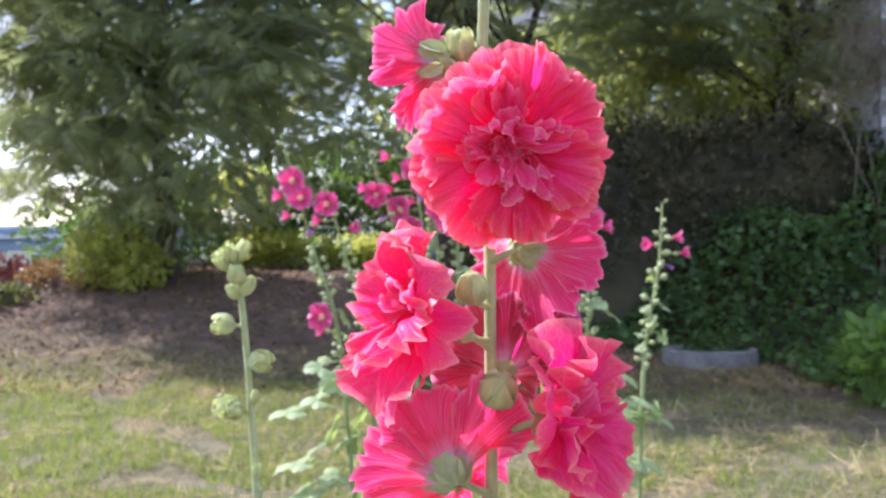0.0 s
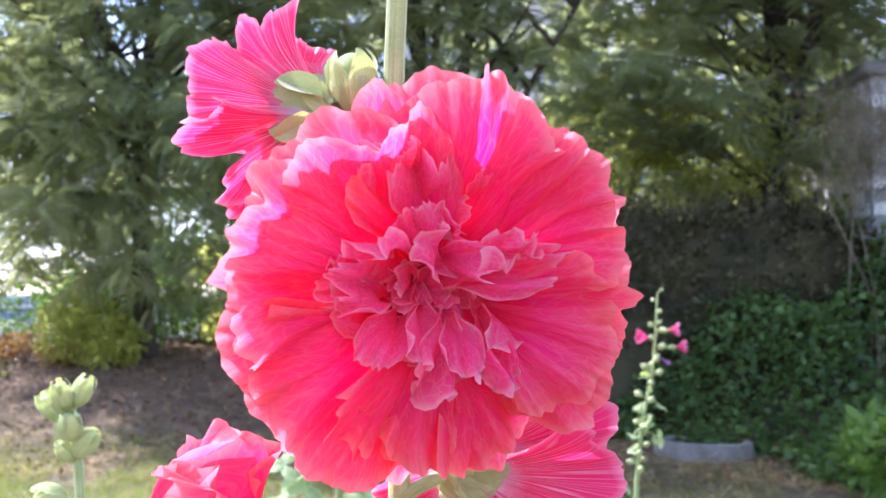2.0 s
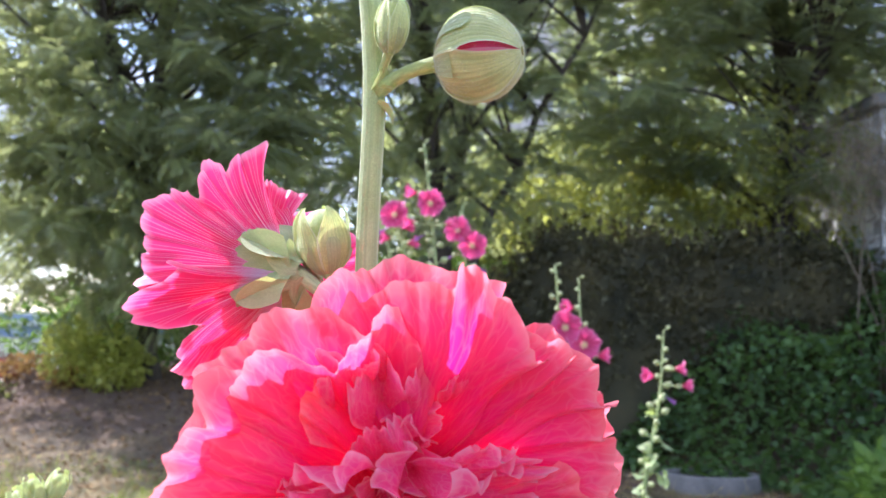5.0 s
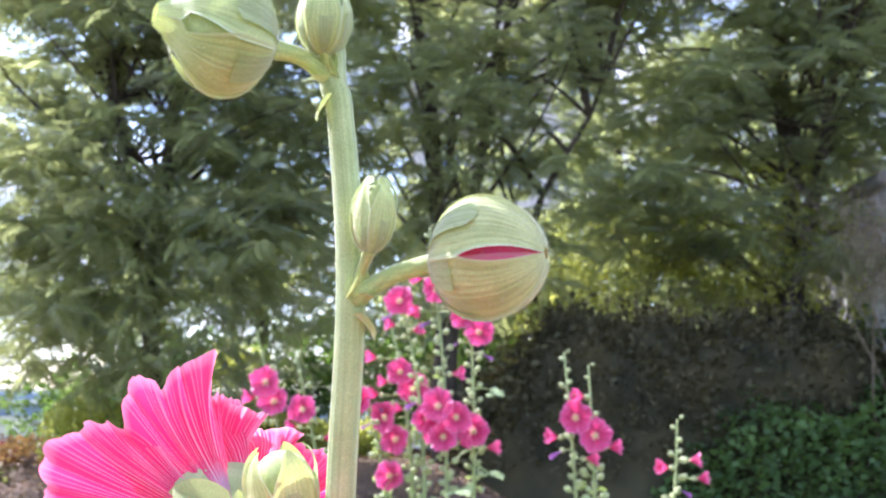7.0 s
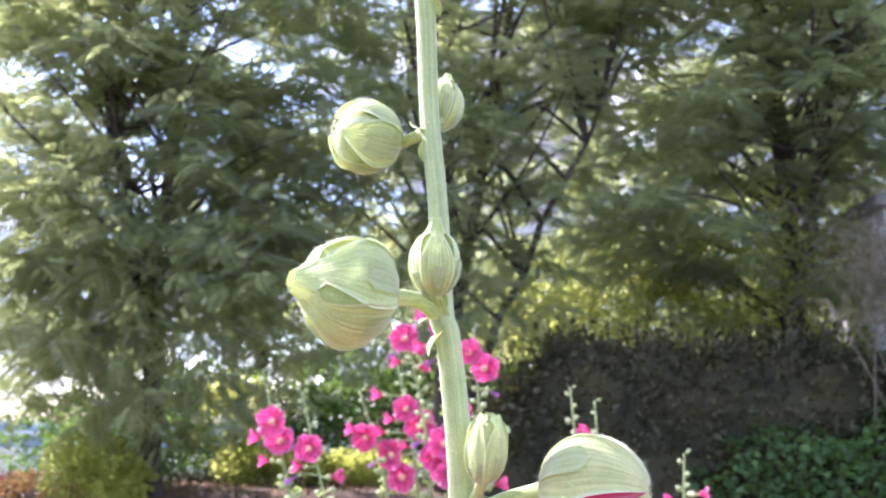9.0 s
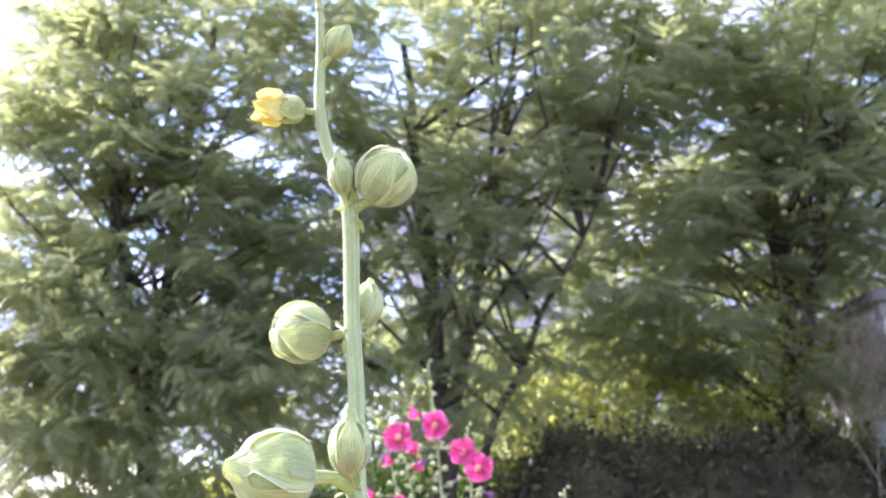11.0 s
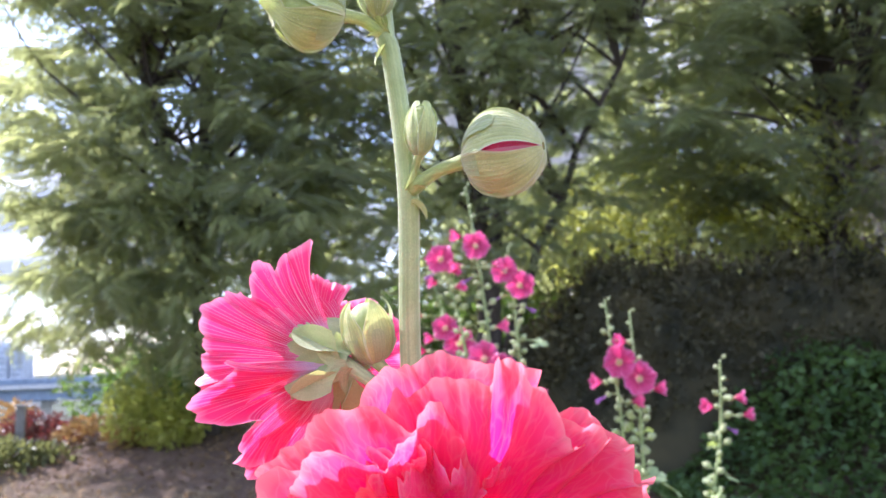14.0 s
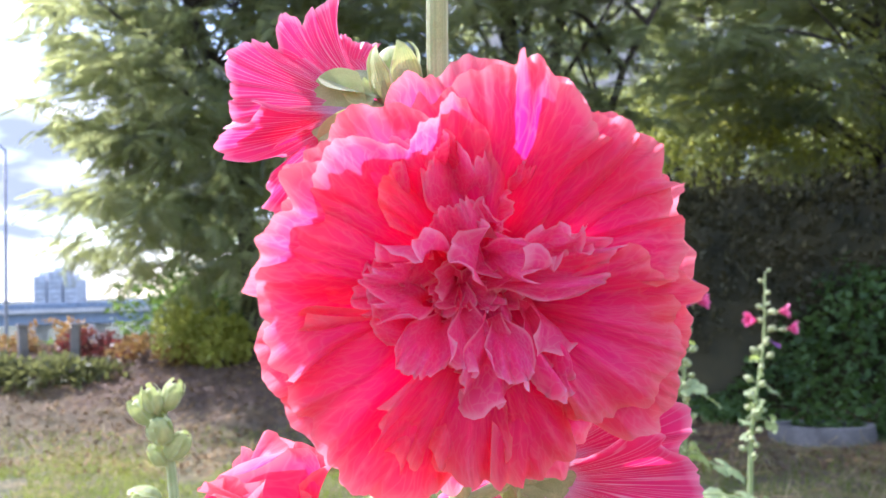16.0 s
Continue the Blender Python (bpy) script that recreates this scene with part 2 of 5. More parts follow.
def green_skin(name, dark, light, ribs, share=0.25, glow=(0.55, 0.65, 0.2), margin=0.0):
    """Downy green skin of stems, sepals and buds, ribbed along UV y."""
    m, n, l, p = base_mat(name)
    a = noise_node(n, l, 90.0, 4)
    r = ramp_node(n, ((0.3, dark), (0.72, light)))
    l.new(a.outputs["Fac"], r.inputs["Fac"])
    uv, mp, w = n.new("ShaderNodeUVMap"), n.new("ShaderNodeMapping"), n.new("ShaderNodeTexNoise")
    mp.inputs["Scale"].default_value = (ribs, 1.2, 1)
    w.inputs["Scale"].default_value, w.inputs["Detail"].default_value = 1.0, 2
    l.new(uv.outputs["UV"], mp.inputs["Vector"])
    l.new(mp.outputs["Vector"], w.inputs["Vector"])
    wr = ramp_node(n, ((0.35, (0.80, 0.84, 0.78)), (0.62, (1.12, 1.10, 1.05))))
    l.new(w.outputs["Fac"], wr.inputs["Fac"])
    f = noise_node(n, l, 2600.0, 2)
    fr = ramp_node(n, ((0.35, (0.88, 0.88, 0.88)), (0.75, (1.2, 1.2, 1.15))))
    l.new(f.outputs["Fac"], fr.inputs["Fac"])
    col = mix_node(n, l, 1.0, mix_node(n, l, 1.0, r.outputs["Color"], wr.outputs["Color"], "MULTIPLY"), fr.outputs["Color"], "MULTIPLY")
    if margin:  # pale felted edges
        sep, mid, far, span = n.new("ShaderNodeSeparateXYZ"), n.new("ShaderNodeMath"), n.new("ShaderNodeMath"), n.new("ShaderNodeMapRange")
        mid.operation, mid.inputs[1].default_value, far.operation = "SUBTRACT", 0.5, "ABSOLUTE"
        l.new(uv.outputs["UV"], sep.inputs["Vector"])
        l.new(sep.outputs["X"], mid.inputs[0])
        l.new(mid.outputs["Value"], far.inputs[0])
        l.new(far.outputs["Value"], span.inputs["Value"])
        span.inputs["From Min"].default_value, span.inputs["From Max"].default_value, span.inputs["To Max"].default_value = 0.44, 0.5, margin
        col = mix_node(n, l, span.outputs["Result"], col, (0.76, 0.78, 0.58))
    l.new(col, p.inputs["Base Color"])
    p.inputs["Roughness"].default_value, p.inputs["Sheen Weight"].default_value = 0.62, 0.5
    p.inputs["Sheen Roughness"].default_value = 0.4
    both = mix_node(n, l, 0.35, w.outputs["Fac"], f.outputs["Fac"])
    bump_node(n, l, p, both, 0.5, 0.0012)
    thin(m, n, l, p, glow, share)
    return m


M["stem"] = green_skin("stem", (0.38, 0.44, 0.19), (0.56, 0.61, 0.31), 16.0, 0.16)
M["sepal"] = green_skin("sepal", (0.46, 0.51, 0.20), (0.72, 0.74, 0.34), 14.0, 0.24, (0.66, 0.76, 0.24), margin=0.7)
M["calyx"] = green_skin("calyx", (0.40, 0.45, 0.20), (0.58, 0.60, 0.34), 8.0, 0.3)
M["bud_stalk"] = green_skin("bud_stalk", (0.42, 0.48, 0.15), (0.60, 0.64, 0.27), 10.0, 0.2)
M["hair"] = green_skin("hair", (0.60, 0.62, 0.45), (0.75, 0.76, 0.60), 2.0, 0.4, (0.8, 0.8, 0.6))
M["mid_stem"] = green_skin("mid_stem", (0.26, 0.34, 0.13), (0.42, 0.48, 0.22), 6.0, 0.15)
M["mid_bud"] = green_skin("mid_bud", (0.34, 0.40, 0.18), (0.56, 0.58, 0.34), 6.0, 0.25)
M["mallow_leaf"] = leaf_mat("mallow_leaf", (0.23, 0.30, 0.17), (0.38, 0.46, 0.29), 0.34, (0.55, 0.68, 0.16), 0.6)
M["anther"] = rough_mat("anther", (0.65, 0.55, 0.18), (0.85, 0.78, 0.40), 200, 900, 0.7, 0.3, 0.001)
# tree leaves lifted and greyed, haze worked into their base colour
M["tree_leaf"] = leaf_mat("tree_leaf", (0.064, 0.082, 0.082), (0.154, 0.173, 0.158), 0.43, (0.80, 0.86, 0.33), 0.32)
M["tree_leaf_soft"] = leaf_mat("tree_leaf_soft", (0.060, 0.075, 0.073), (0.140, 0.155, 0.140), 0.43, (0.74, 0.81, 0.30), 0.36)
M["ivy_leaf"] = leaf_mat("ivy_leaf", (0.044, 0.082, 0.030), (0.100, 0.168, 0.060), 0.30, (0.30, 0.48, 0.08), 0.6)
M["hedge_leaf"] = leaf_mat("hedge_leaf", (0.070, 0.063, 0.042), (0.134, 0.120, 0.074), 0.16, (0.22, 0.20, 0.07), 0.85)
# bush leaves brightened to stand in for sun that the trees block
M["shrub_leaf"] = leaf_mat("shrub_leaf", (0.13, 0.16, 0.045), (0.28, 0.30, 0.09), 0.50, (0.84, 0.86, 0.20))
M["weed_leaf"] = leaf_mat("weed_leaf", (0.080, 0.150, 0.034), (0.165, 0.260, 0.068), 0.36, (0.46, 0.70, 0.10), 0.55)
# darker bush leaves, with shade put into their colour
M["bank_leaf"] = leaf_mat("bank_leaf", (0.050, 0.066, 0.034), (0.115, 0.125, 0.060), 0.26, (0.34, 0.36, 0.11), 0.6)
M["dry_twig"] = rough_mat("dry_twig", (0.17, 0.13, 0.09), (0.32, 0.25, 0.17), 9, 60, 0.95, 0.3, 0.003)
M["rust_leaf"] = leaf_mat("rust_leaf", (0.22, 0.11, 0.05), (0.40, 0.26, 0.10), 0.3, (0.5, 0.3, 0.1))
M["red_leaf"] = leaf_mat("red_leaf", (0.07, 0.025, 0.03), (0.17, 0.055, 0.05), 0.25, (0.3, 0.07, 0.06))
M["grass"] = leaf_mat("grass", (0.066, 0.108, 0.024), (0.175, 0.212, 0.055), 0.34, (0.46, 0.56, 0.08), 0.6)
M["straw"] = leaf_mat("straw", (0.29, 0.21, 0.11), (0.50, 0.40, 0.235), 0.2, (0.6, 0.5, 0.25), 0.7)
M["litter"] = leaf_mat("litter", (0.13, 0.075, 0.045), (0.34, 0.22, 0.13), 0.1, (0.3, 0.2, 0.1), 0.8)
M["bark"] = rough_mat("bark", (0.035, 0.028, 0.022), (0.12, 0.095, 0.075), 9, 55, 0.95, 0.8, 0.02, (1, 1, 0.25))
M["twig"] = rough_mat("twig", (0.16, 0.11, 0.08), (0.34, 0.26, 0.20), 9, 60, 0.95, 0.4, 0.005)
M["concrete"] = rough_mat("concrete", (0.16, 0.150, 0.135), (0.30, 0.28, 0.25), 5, 70, 0.92, 0.4, 0.006)
M["iron"] = rough_mat("iron", (0.03, 0.028, 0.027), (0.07, 0.06, 0.055), 12, 120, 0.7, 0.5, 0.004)
# pale tiles, lightened further to make up for sun kept off the wall
M["wall_tile"] = rough_mat("wall_tile", (0.66, 0.64, 0.62), (0.78, 0.76, 0.74), 2, 40, 0.55, 0.1, 0.003)
M["mortar"] = rough_mat("mortar", (0.30, 0.29, 0.28), (0.40, 0.39, 0.37), 6, 60, 0.95, 0.3, 0.004)
M["roof_slab"] = rough_mat("roof_slab", (0.14, 0.14, 0.14), (0.24, 0.23, 0.22), 4, 50, 0.9, 0.3, 0.006)
M["far_wall"] = rough_mat("far_wall", (0.56, 0.50, 0.44), (0.68, 0.62, 0.55), 0.6, 8, 0.85, 0.1, 0.01)
# tower walls, paled by blue-grey haze mixed into the colour
M["city_wall"] = rough_mat("city_wall", (0.56, 0.60, 0.66), (0.68, 0.71, 0.76), 0.02, 0.3, 0.9, 0.0, 0.01)
M["far_glass"] = rough_mat("far_glass", (0.10, 0.13, 0.17), (0.20, 0.24, 0.30), 0.5, 3, 0.15, 0.0, 0.01)
# tower window bands, washed out with painted haze
M["haze_toned_glass"] = rough_mat("haze_toned_glass", (0.38, 0.43, 0.50), (0.46, 0.51, 0.58), 0.5, 3, 0.4, 0.0, 0.01)
# girder blue, lightened for the haze of distance
M["girder"] = rough_mat("girder", (0.22, 0.30, 0.42), (0.30, 0.38, 0.50), 0.3, 4, 0.5, 0.05, 0.01)
M["pier"] = rough_mat("pier", (0.62, 0.62, 0.62), (0.76, 0.76, 0.75), 0.5, 6, 0.85, 0.1, 0.01)
M["steel"] = rough_mat("steel", (0.20, 0.21, 0.22), (0.32, 0.33, 0.34), 2, 20, 0.45, 0.05, 0.005)


def ground_mat():
    m, n, l, p = base_mat("ground")
    geo, sep = n.new("ShaderNodeNewGeometry"), n.new("ShaderNodeSeparateXYZ")
    l.new(geo.outputs["Position"], sep.inputs["Vector"])
    big, mid, fine = noise_node(n, l, 0.55, 5), noise_node(n, l, 4.0, 6, rough=0.7), noise_node(n, l, 42.0, 4, rough=0.7)
    grass = ramp_node(n, ((0.32, (0.085, 0.10, 0.04)), (0.5, (0.18, 0.16, 0.08)), (0.68, (0.30, 0.235, 0.14))))
    l.new(mid.outputs["Fac"], grass.inputs["Fac"])
    # earth tones, darkened overall in place of shade on the bank
    dirt = ramp_node(n, ((0.3, (0.10, 0.063, 0.043)), (0.55, (0.168, 0.108, 0.074)), (0.75, (0.265, 0.18, 0.125))))
    l.new(mid.outputs["Fac"], dirt.inputs["Fac"])
    edge = n.new("ShaderNodeMath")  # bare earth begins where the bank rises
    edge.operation, edge.inputs[1].default_value = "MULTIPLY_ADD", 3.4
    lean = n.new("ShaderNodeMath")
    lean.operation, lean.inputs[1].default_value = "MULTIPLY_ADD", 0.30
    l.new(sep.outputs["X"], lean.inputs[0])
    l.new(sep.outputs["Y"], lean.inputs[2])
    l.new(big.outputs["Fac"], edge.inputs[0])
    l.new(lean.outputs["Value"], edge.inputs[2])
    span = n.new("ShaderNodeMapRange")
    span.inputs["From Min"].default_value, span.inputs["From Max"].default_value = 8.2, 9.8
    l.new(edge.outputs["Value"], span.inputs["Value"])
    col = mix_node(n, l, span.outputs["Result"], grass.outputs["Color"], dirt.outputs["Color"])
    g = ramp_node(n, ((0.3, (0.62, 0.62, 0.62)), (0.7, (1.22, 1.22, 1.22))))
    l.new(fine.outputs["Fac"], g.inputs["Fac"])
    far = n.new("ShaderNodeMapRange")  # the low land past the bank is green
    far.inputs["From Min"].default_value, far.inputs["From Max"].default_value = 14.0, 18.0
    l.new(sep.outputs["Y"], far.inputs["Value"])
    col = mix_node(n, l, far.outputs["Result"], col, (0.05, 0.065, 0.03))
    l.new(mix_node(n, l, 1.0, col, g.outputs["Color"], "MULTIPLY"), p.inputs["Base Color"])
    p.inputs["Roughness"].default_value = 0.95
    bump_node(n, l, p, fine.outputs["Fac"], 0.9, 0.03)
    return m


M["ground"] = ground_mat()


# ---- mesh tools ----
def mesh_of(name, verts, faces, material, uv=None, smooth=True):
    me = bpy.data.meshes.new(name)
    me.from_pydata([tuple(v) for v in verts], [], [tuple(f) for f in faces])
    if uv is not None:
        lay = me.uv_layers.new(name="UVMap")
        idx = np.empty(len(me.loops), dtype=np.int32)
        me.loops.foreach_get("vertex_index", idx)
        lay.data.foreach_set("uv", np.asarray(uv, dtype=np.float32)[idx].ravel())
    me.materials.append(material)
    if smooth:
        me.polygons.foreach_set("use_smooth", [True] * len(me.polygons))
    me.update()
    return me


def part(name, me, parent, m=None, label=""):
    ob = new(name, me)
    ob.parent = parent
    if m is not None:
        ob.matrix_basis = m
    if label:
        tagged(ob, label)
    return ob


def joined(pieces):
    """Several (verts, faces, uv) as one."""
    vs, fs, us, k = [], [], [], 0
    for v, f, u in pieces:
        vs.append(np.asarray(v)), us.append(np.asarray(u))
        fs += [tuple(i + k for i in q) for q in f]
        k += len(v)
    return np.concatenate(vs), fs, np.concatenate(us)


def grid_faces(nu, nv, closed=False):
    out = []
    for j in range(nv - 1):
        for i in range(nu if closed else nu - 1):
            a, b = j * nu + i, j * nu + (i + 1) % nu
            out.append((a, b, b + nu, a + nu))
    return out


def smooth_line(points, n):
    """n places on a smooth curve through the points."""
    p = np.asarray(points, float)
    t = np.linspace(0, len(p) - 1, n)
    out = []
    for x in t:
        i = min(int(x), len(p) - 2)
        f = x - i
        p0, p1, p2, p3 = p[max(i - 1, 0)], p[i], p[i + 1], p[min(i + 2, len(p) - 1)]
        out.append(0.5 * (2 * p1 + (p2 - p0) * f + (2 * p0 - 5 * p1 + 4 * p2 - p3) * f * f + (3 * p1 - p0 - 3 * p2 + p3) * f ** 3))
    return np.array(out)


def tube(points, radii, n=10, ribs=0, rib=0.0):
    """A capped tube along points; returns verts, faces, uv."""
    p = np.asarray(points, float)
    r = np.interp(np.linspace(0, 1, len(p)), np.linspace(0, 1, len(radii)), radii)
    tan = np.gradient(p, axis=0)
    tan /= np.linalg.norm(tan, axis=1)[:, None] + 1e-12
    ref = np.array((0.31, 0.95, 0.05)) if abs(tan[0][2]) > 0.6 else np.array((0.0, 0.1, 1.0))
    vs, uv = [], []
    for i in range(len(p)):
        a = np.cross(tan[i], ref)
        a /= np.linalg.norm(a)
        b = np.cross(tan[i], a)
        for k in range(n):
            w = 2 * math.pi * k / n
            q = r[i] * (1 + rib * math.cos(ribs * w))
            vs.append(p[i] + q * (math.cos(w) * a + math.sin(w) * b))
            uv.append((k / n, i / len(p) * 4))
    fs = grid_faces(n, len(p), True)
    fs.append(tuple(range(n - 1, -1, -1)))
    fs.append(tuple(range((len(p) - 1) * n, len(p) * n)))
    return vs, fs, uv


def facing(place, normal, spin=0.0):
    """A pose whose z points along normal, turned about it."""
    q = Vector(normal).to_track_quat("Z", "Y")
    return Matrix.Translation(place) @ q.to_matrix().to_4x4() @ Matrix.Rotation(spin, 4, "Z")


def scatter(name, tv, tf, mats, material, smooth=False):
    """One mesh of many copies of a small template, each at its 4x4 matrix."""
    tv, mats = np.asarray(tv, float), np.asarray(mats, float)
    v = np.einsum("mij,nj->mni", mats[:, :3, :3], tv) + mats[:, None, :3, 3]
    k, nv = len(mats), len(tv)
    sizes = np.array([len(f) for f in tf])
    flat = np.concatenate([np.asarray(f) for f in tf])
    loops = (flat[None, :] + (np.arange(k) * nv)[:, None]).ravel()
    totals = np.tile(sizes, k)
    starts = np.concatenate(([0], np.cumsum(totals)[:-1]))
    me = bpy.data.meshes.new(name)
    me.vertices.add(k * nv)
    me.vertices.foreach_set("co", v.astype(np.float32).ravel())
    me.loops.add(len(loops))
    me.loops.foreach_set("vertex_index", loops.astype(np.int32))
    me.polygons.add(len(totals))
    me.polygons.foreach_set("loop_start", starts.astype(np.int32))
    me.polygons.foreach_set("loop_total", totals.astype(np.int32))
    me.materials.append(material)
    me.update(calc_edges=True)
    me.validate()
    return me


def turns(rng, places, ahead, size, roll=1.0, jitter=0.35):
    """Matrices at places, whose y axes lie about along ahead, with random roll and size."""
    k = len(places)
    d = np.asarray(ahead, float) + rng.normal(0, jitter, (k, 3))
    d /= np.linalg.norm(d, axis=1)[:, None]
    up = np.tile((0.0, 0.0, 1.0), (k, 1)) + rng.normal(0, roll, (k, 3))
    x = np.cross(d, up)
    x /= np.linalg.norm(x, axis=1)[:, None] + 1e-9
    z = np.cross(x, d)
    s = np.asarray(size)[:, None] if np.ndim(size) else np.full((k, 1), size)
    m = np.zeros((k, 4, 4))
    m[:, :3, 0], m[:, :3, 1], m[:, :3, 2], m[:, :3, 3], m[:, 3, 3] = x * s, d * s, z * s, places, 1
    return m


# ---- ground ----
def ease(a, b, x):
    t = min(max((x - a) / (b - a), 0.0), 1.0)
    return t * t * (3 - 2 * t)


def height(x, y):
    """The ground: a flat lawn, a bank that rises behind it, a slope to the right, low land far off to the left."""
    start = 7.6 + 1.9 * ease(-0.5, 1.8, x)
    bank = 0.80 * ease(start, start + 3.6, y)
    side = 1.1 * ease(3.2, 6.5, x + 0.10 * (y - 7)) * ease(3.0, 6.0, y)
    drop = -6.5 * ease(13.5, 26.0, y + 0.5 * max(-x - 6, 0)) * (1 - ease(1.0, 9.0, x) * (1 - ease(40, 80, y)))
    bumps = 0.03 * noise.noise(Vector((x * 0.9, y * 0.9, 0))) + 0.012 * noise.noise(Vector((x * 4, y * 4, 3)))
    near = ease(60, 25, abs(y)) if abs(y) > 25 else 1.0
    return bank + side + drop + bumps * near


def ground():
    s = np.linspace(-1, 1, 181)
    xs = 5.0 * s + 3200 * s ** 9 * 0.999
    ys = 7.0 + 6.0 * s + 3200 * s ** 9 * 0.999
    v = [(x, y, height(x, y)) for y in ys for x in xs]
    me = mesh_of("ground", v, grid_faces(len(xs), len(ys)), M["ground"])
    return tagged(new("ground", me), "dry lawn with a bare earth bank", "ground", kind="structure")


ground()
RNG = np.random.default_rng(7)


def strewn(k, x0, x1, y0, y1, fan=0.0):
    """Random places on the ground; with fan, the x range widens with distance."""
    y = RNG.uniform(y0, y1, k)
    x = RNG.uniform(x0, x1, k) if not fan else RNG.uniform(-1, 1, k) * (y * fan + 0.5)
    return np.array([(a, b, height(a, b)) for a, b in zip(x, y)])


def patchy(p, scale, cut, seed):
    return np.array([noise.noise(Vector((q[0] * scale, q[1] * scale, seed))) > cut for q in p])


def lawn():
    blade = [(-0.05, 0, 0), (0.05, 0, 0), (0.03, 0.55, 0.04), (-0.03, 0.55, 0.04), (0, 1, 0.16)]
    faces = [(0, 1, 2, 3), (3, 2, 4)]
    p = np.concatenate([strewn(85000, 0, 0, 3.4, 8.6, 0.60), strewn(26000, -2.6, 2.6, -1.0, 3.4)])
    p = p[patchy(p, 1.6, -0.28, 2.0)]
    keep = RNG.random(len(p)) < np.interp(p[:, 1], [3.4, 7.2, 8.6], [1, 1, 0.3]) * np.interp(p[:, 0], [0.6, 1.8], [1, 0.4])
    p = p[keep]
    way = RNG.normal(0, 0.55, (len(p), 3))
    way[:, 2] = 1.0
    me = scatter("grass", blade, faces, turns(RNG, p, way, RNG.uniform(0.03, 0.085, len(p))), M["grass"])
    tagged(new("grass", me), "short patchy green lawn grass", "grass", kind="stuff")
    p = strewn(34000, 0, 0, 3.4, 9.6, 0.60)
    p = p[patchy(p, 1.8, -0.15, 9.0)]
    p[:, 2] += 0.008
    way = RNG.normal(0, 1, (len(p), 3))
    way[:, 2] = RNG.uniform(-0.05, 0.35, len(p))
    stalk = [(-0.012, 0, 0), (0.012, 0, 0), (0.010, 1, 0.05), (-0.010, 1, 0.05)]
    me = scatter("straw", stalk, [(0, 1, 2, 3)], turns(RNG, p, way, RNG.uniform(0.06, 0.20, len(p)), 0.3, 0.05), M["straw"])
    tagged(new("straw", me), "dry yellow straw lying on the lawn", "straw", kind="stuff")
    p = strewn(20000, -7.5, 3.2, 7.2, 12.0)
    p[:, 2] += 0.008
    way = RNG.normal(0, 1, (len(p), 3))
    way[:, 2] *= 0.25
    leaf = [(0, 0, 0), (0.28, 0.45, 0.06), (0, 1, 0.0), (-0.28, 0.45, 0.08)]
    me = scatter("leaf_litter", leaf, [(0, 1, 2), (0, 2, 3)], turns(RNG, p, way, RNG.uniform(0.025, 0.07, len(p)), 0.5, 0.1), M["litter"])
    tagged(new("leaf_litter", me), "brown dead leaves on the bare bank", "leaf litter", kind="stuff")


lawn()


# ---- trees ----
def leaflet_row(pairs, length, width, leaf):
    """A feathered leaf, 1 long: pairs of narrow leaflets on a drooping rib."""
    v, f = [], []
    for i in range(pairs):
        t = 0.18 + 0.82 * (i + 0.5) / pairs
        y, z = t, -0.42 * t * t
        size = leaf * math.sin(math.pi * (0.12 + 0.80 * t)) ** 0.6
        for side in (-1, 1):
            k = len(v)
            tip = (side * size * 0.86, y + 0.36 * size, z - 0.52 * size)
            v += [(0, y, z), (side * size * 0.45, y + width + 0.12 * size, z - 0.06 * size), tip, (side * size * 0.50, y - width + 0.16 * size, z - 0.14 * size)]
            f += [(k, k + 1, k + 2), (k, k + 2, k + 3)]
    k = len(v)
    v += [(-0.008, 0, 0), (0.008, 0, 0), (0.0, 1.0, -0.42)]
    f.append((k, k + 1, k + 2))
    return v, f


FROND = leaflet_row(8, 1.0, 0.040, 0.27)


def crown_points(rng, blobs, k, shell=0.45):
    """Places inside a few ellipsoids, more towards their skins."""
    vol = np.array([b[3] * b[4] * b[5] for b in blobs])
    pick = rng.choice(len(blobs), k, p=vol / vol.sum())
    d = rng.normal(0, 1, (k, 3))
    d /= np.linalg.norm(d, axis=1)[:, None]
    r = rng.random(k) ** shell
    b = np.array(blobs)[pick]
    return b[:, :3] + d * r[:, None] * b[:, 3:], d


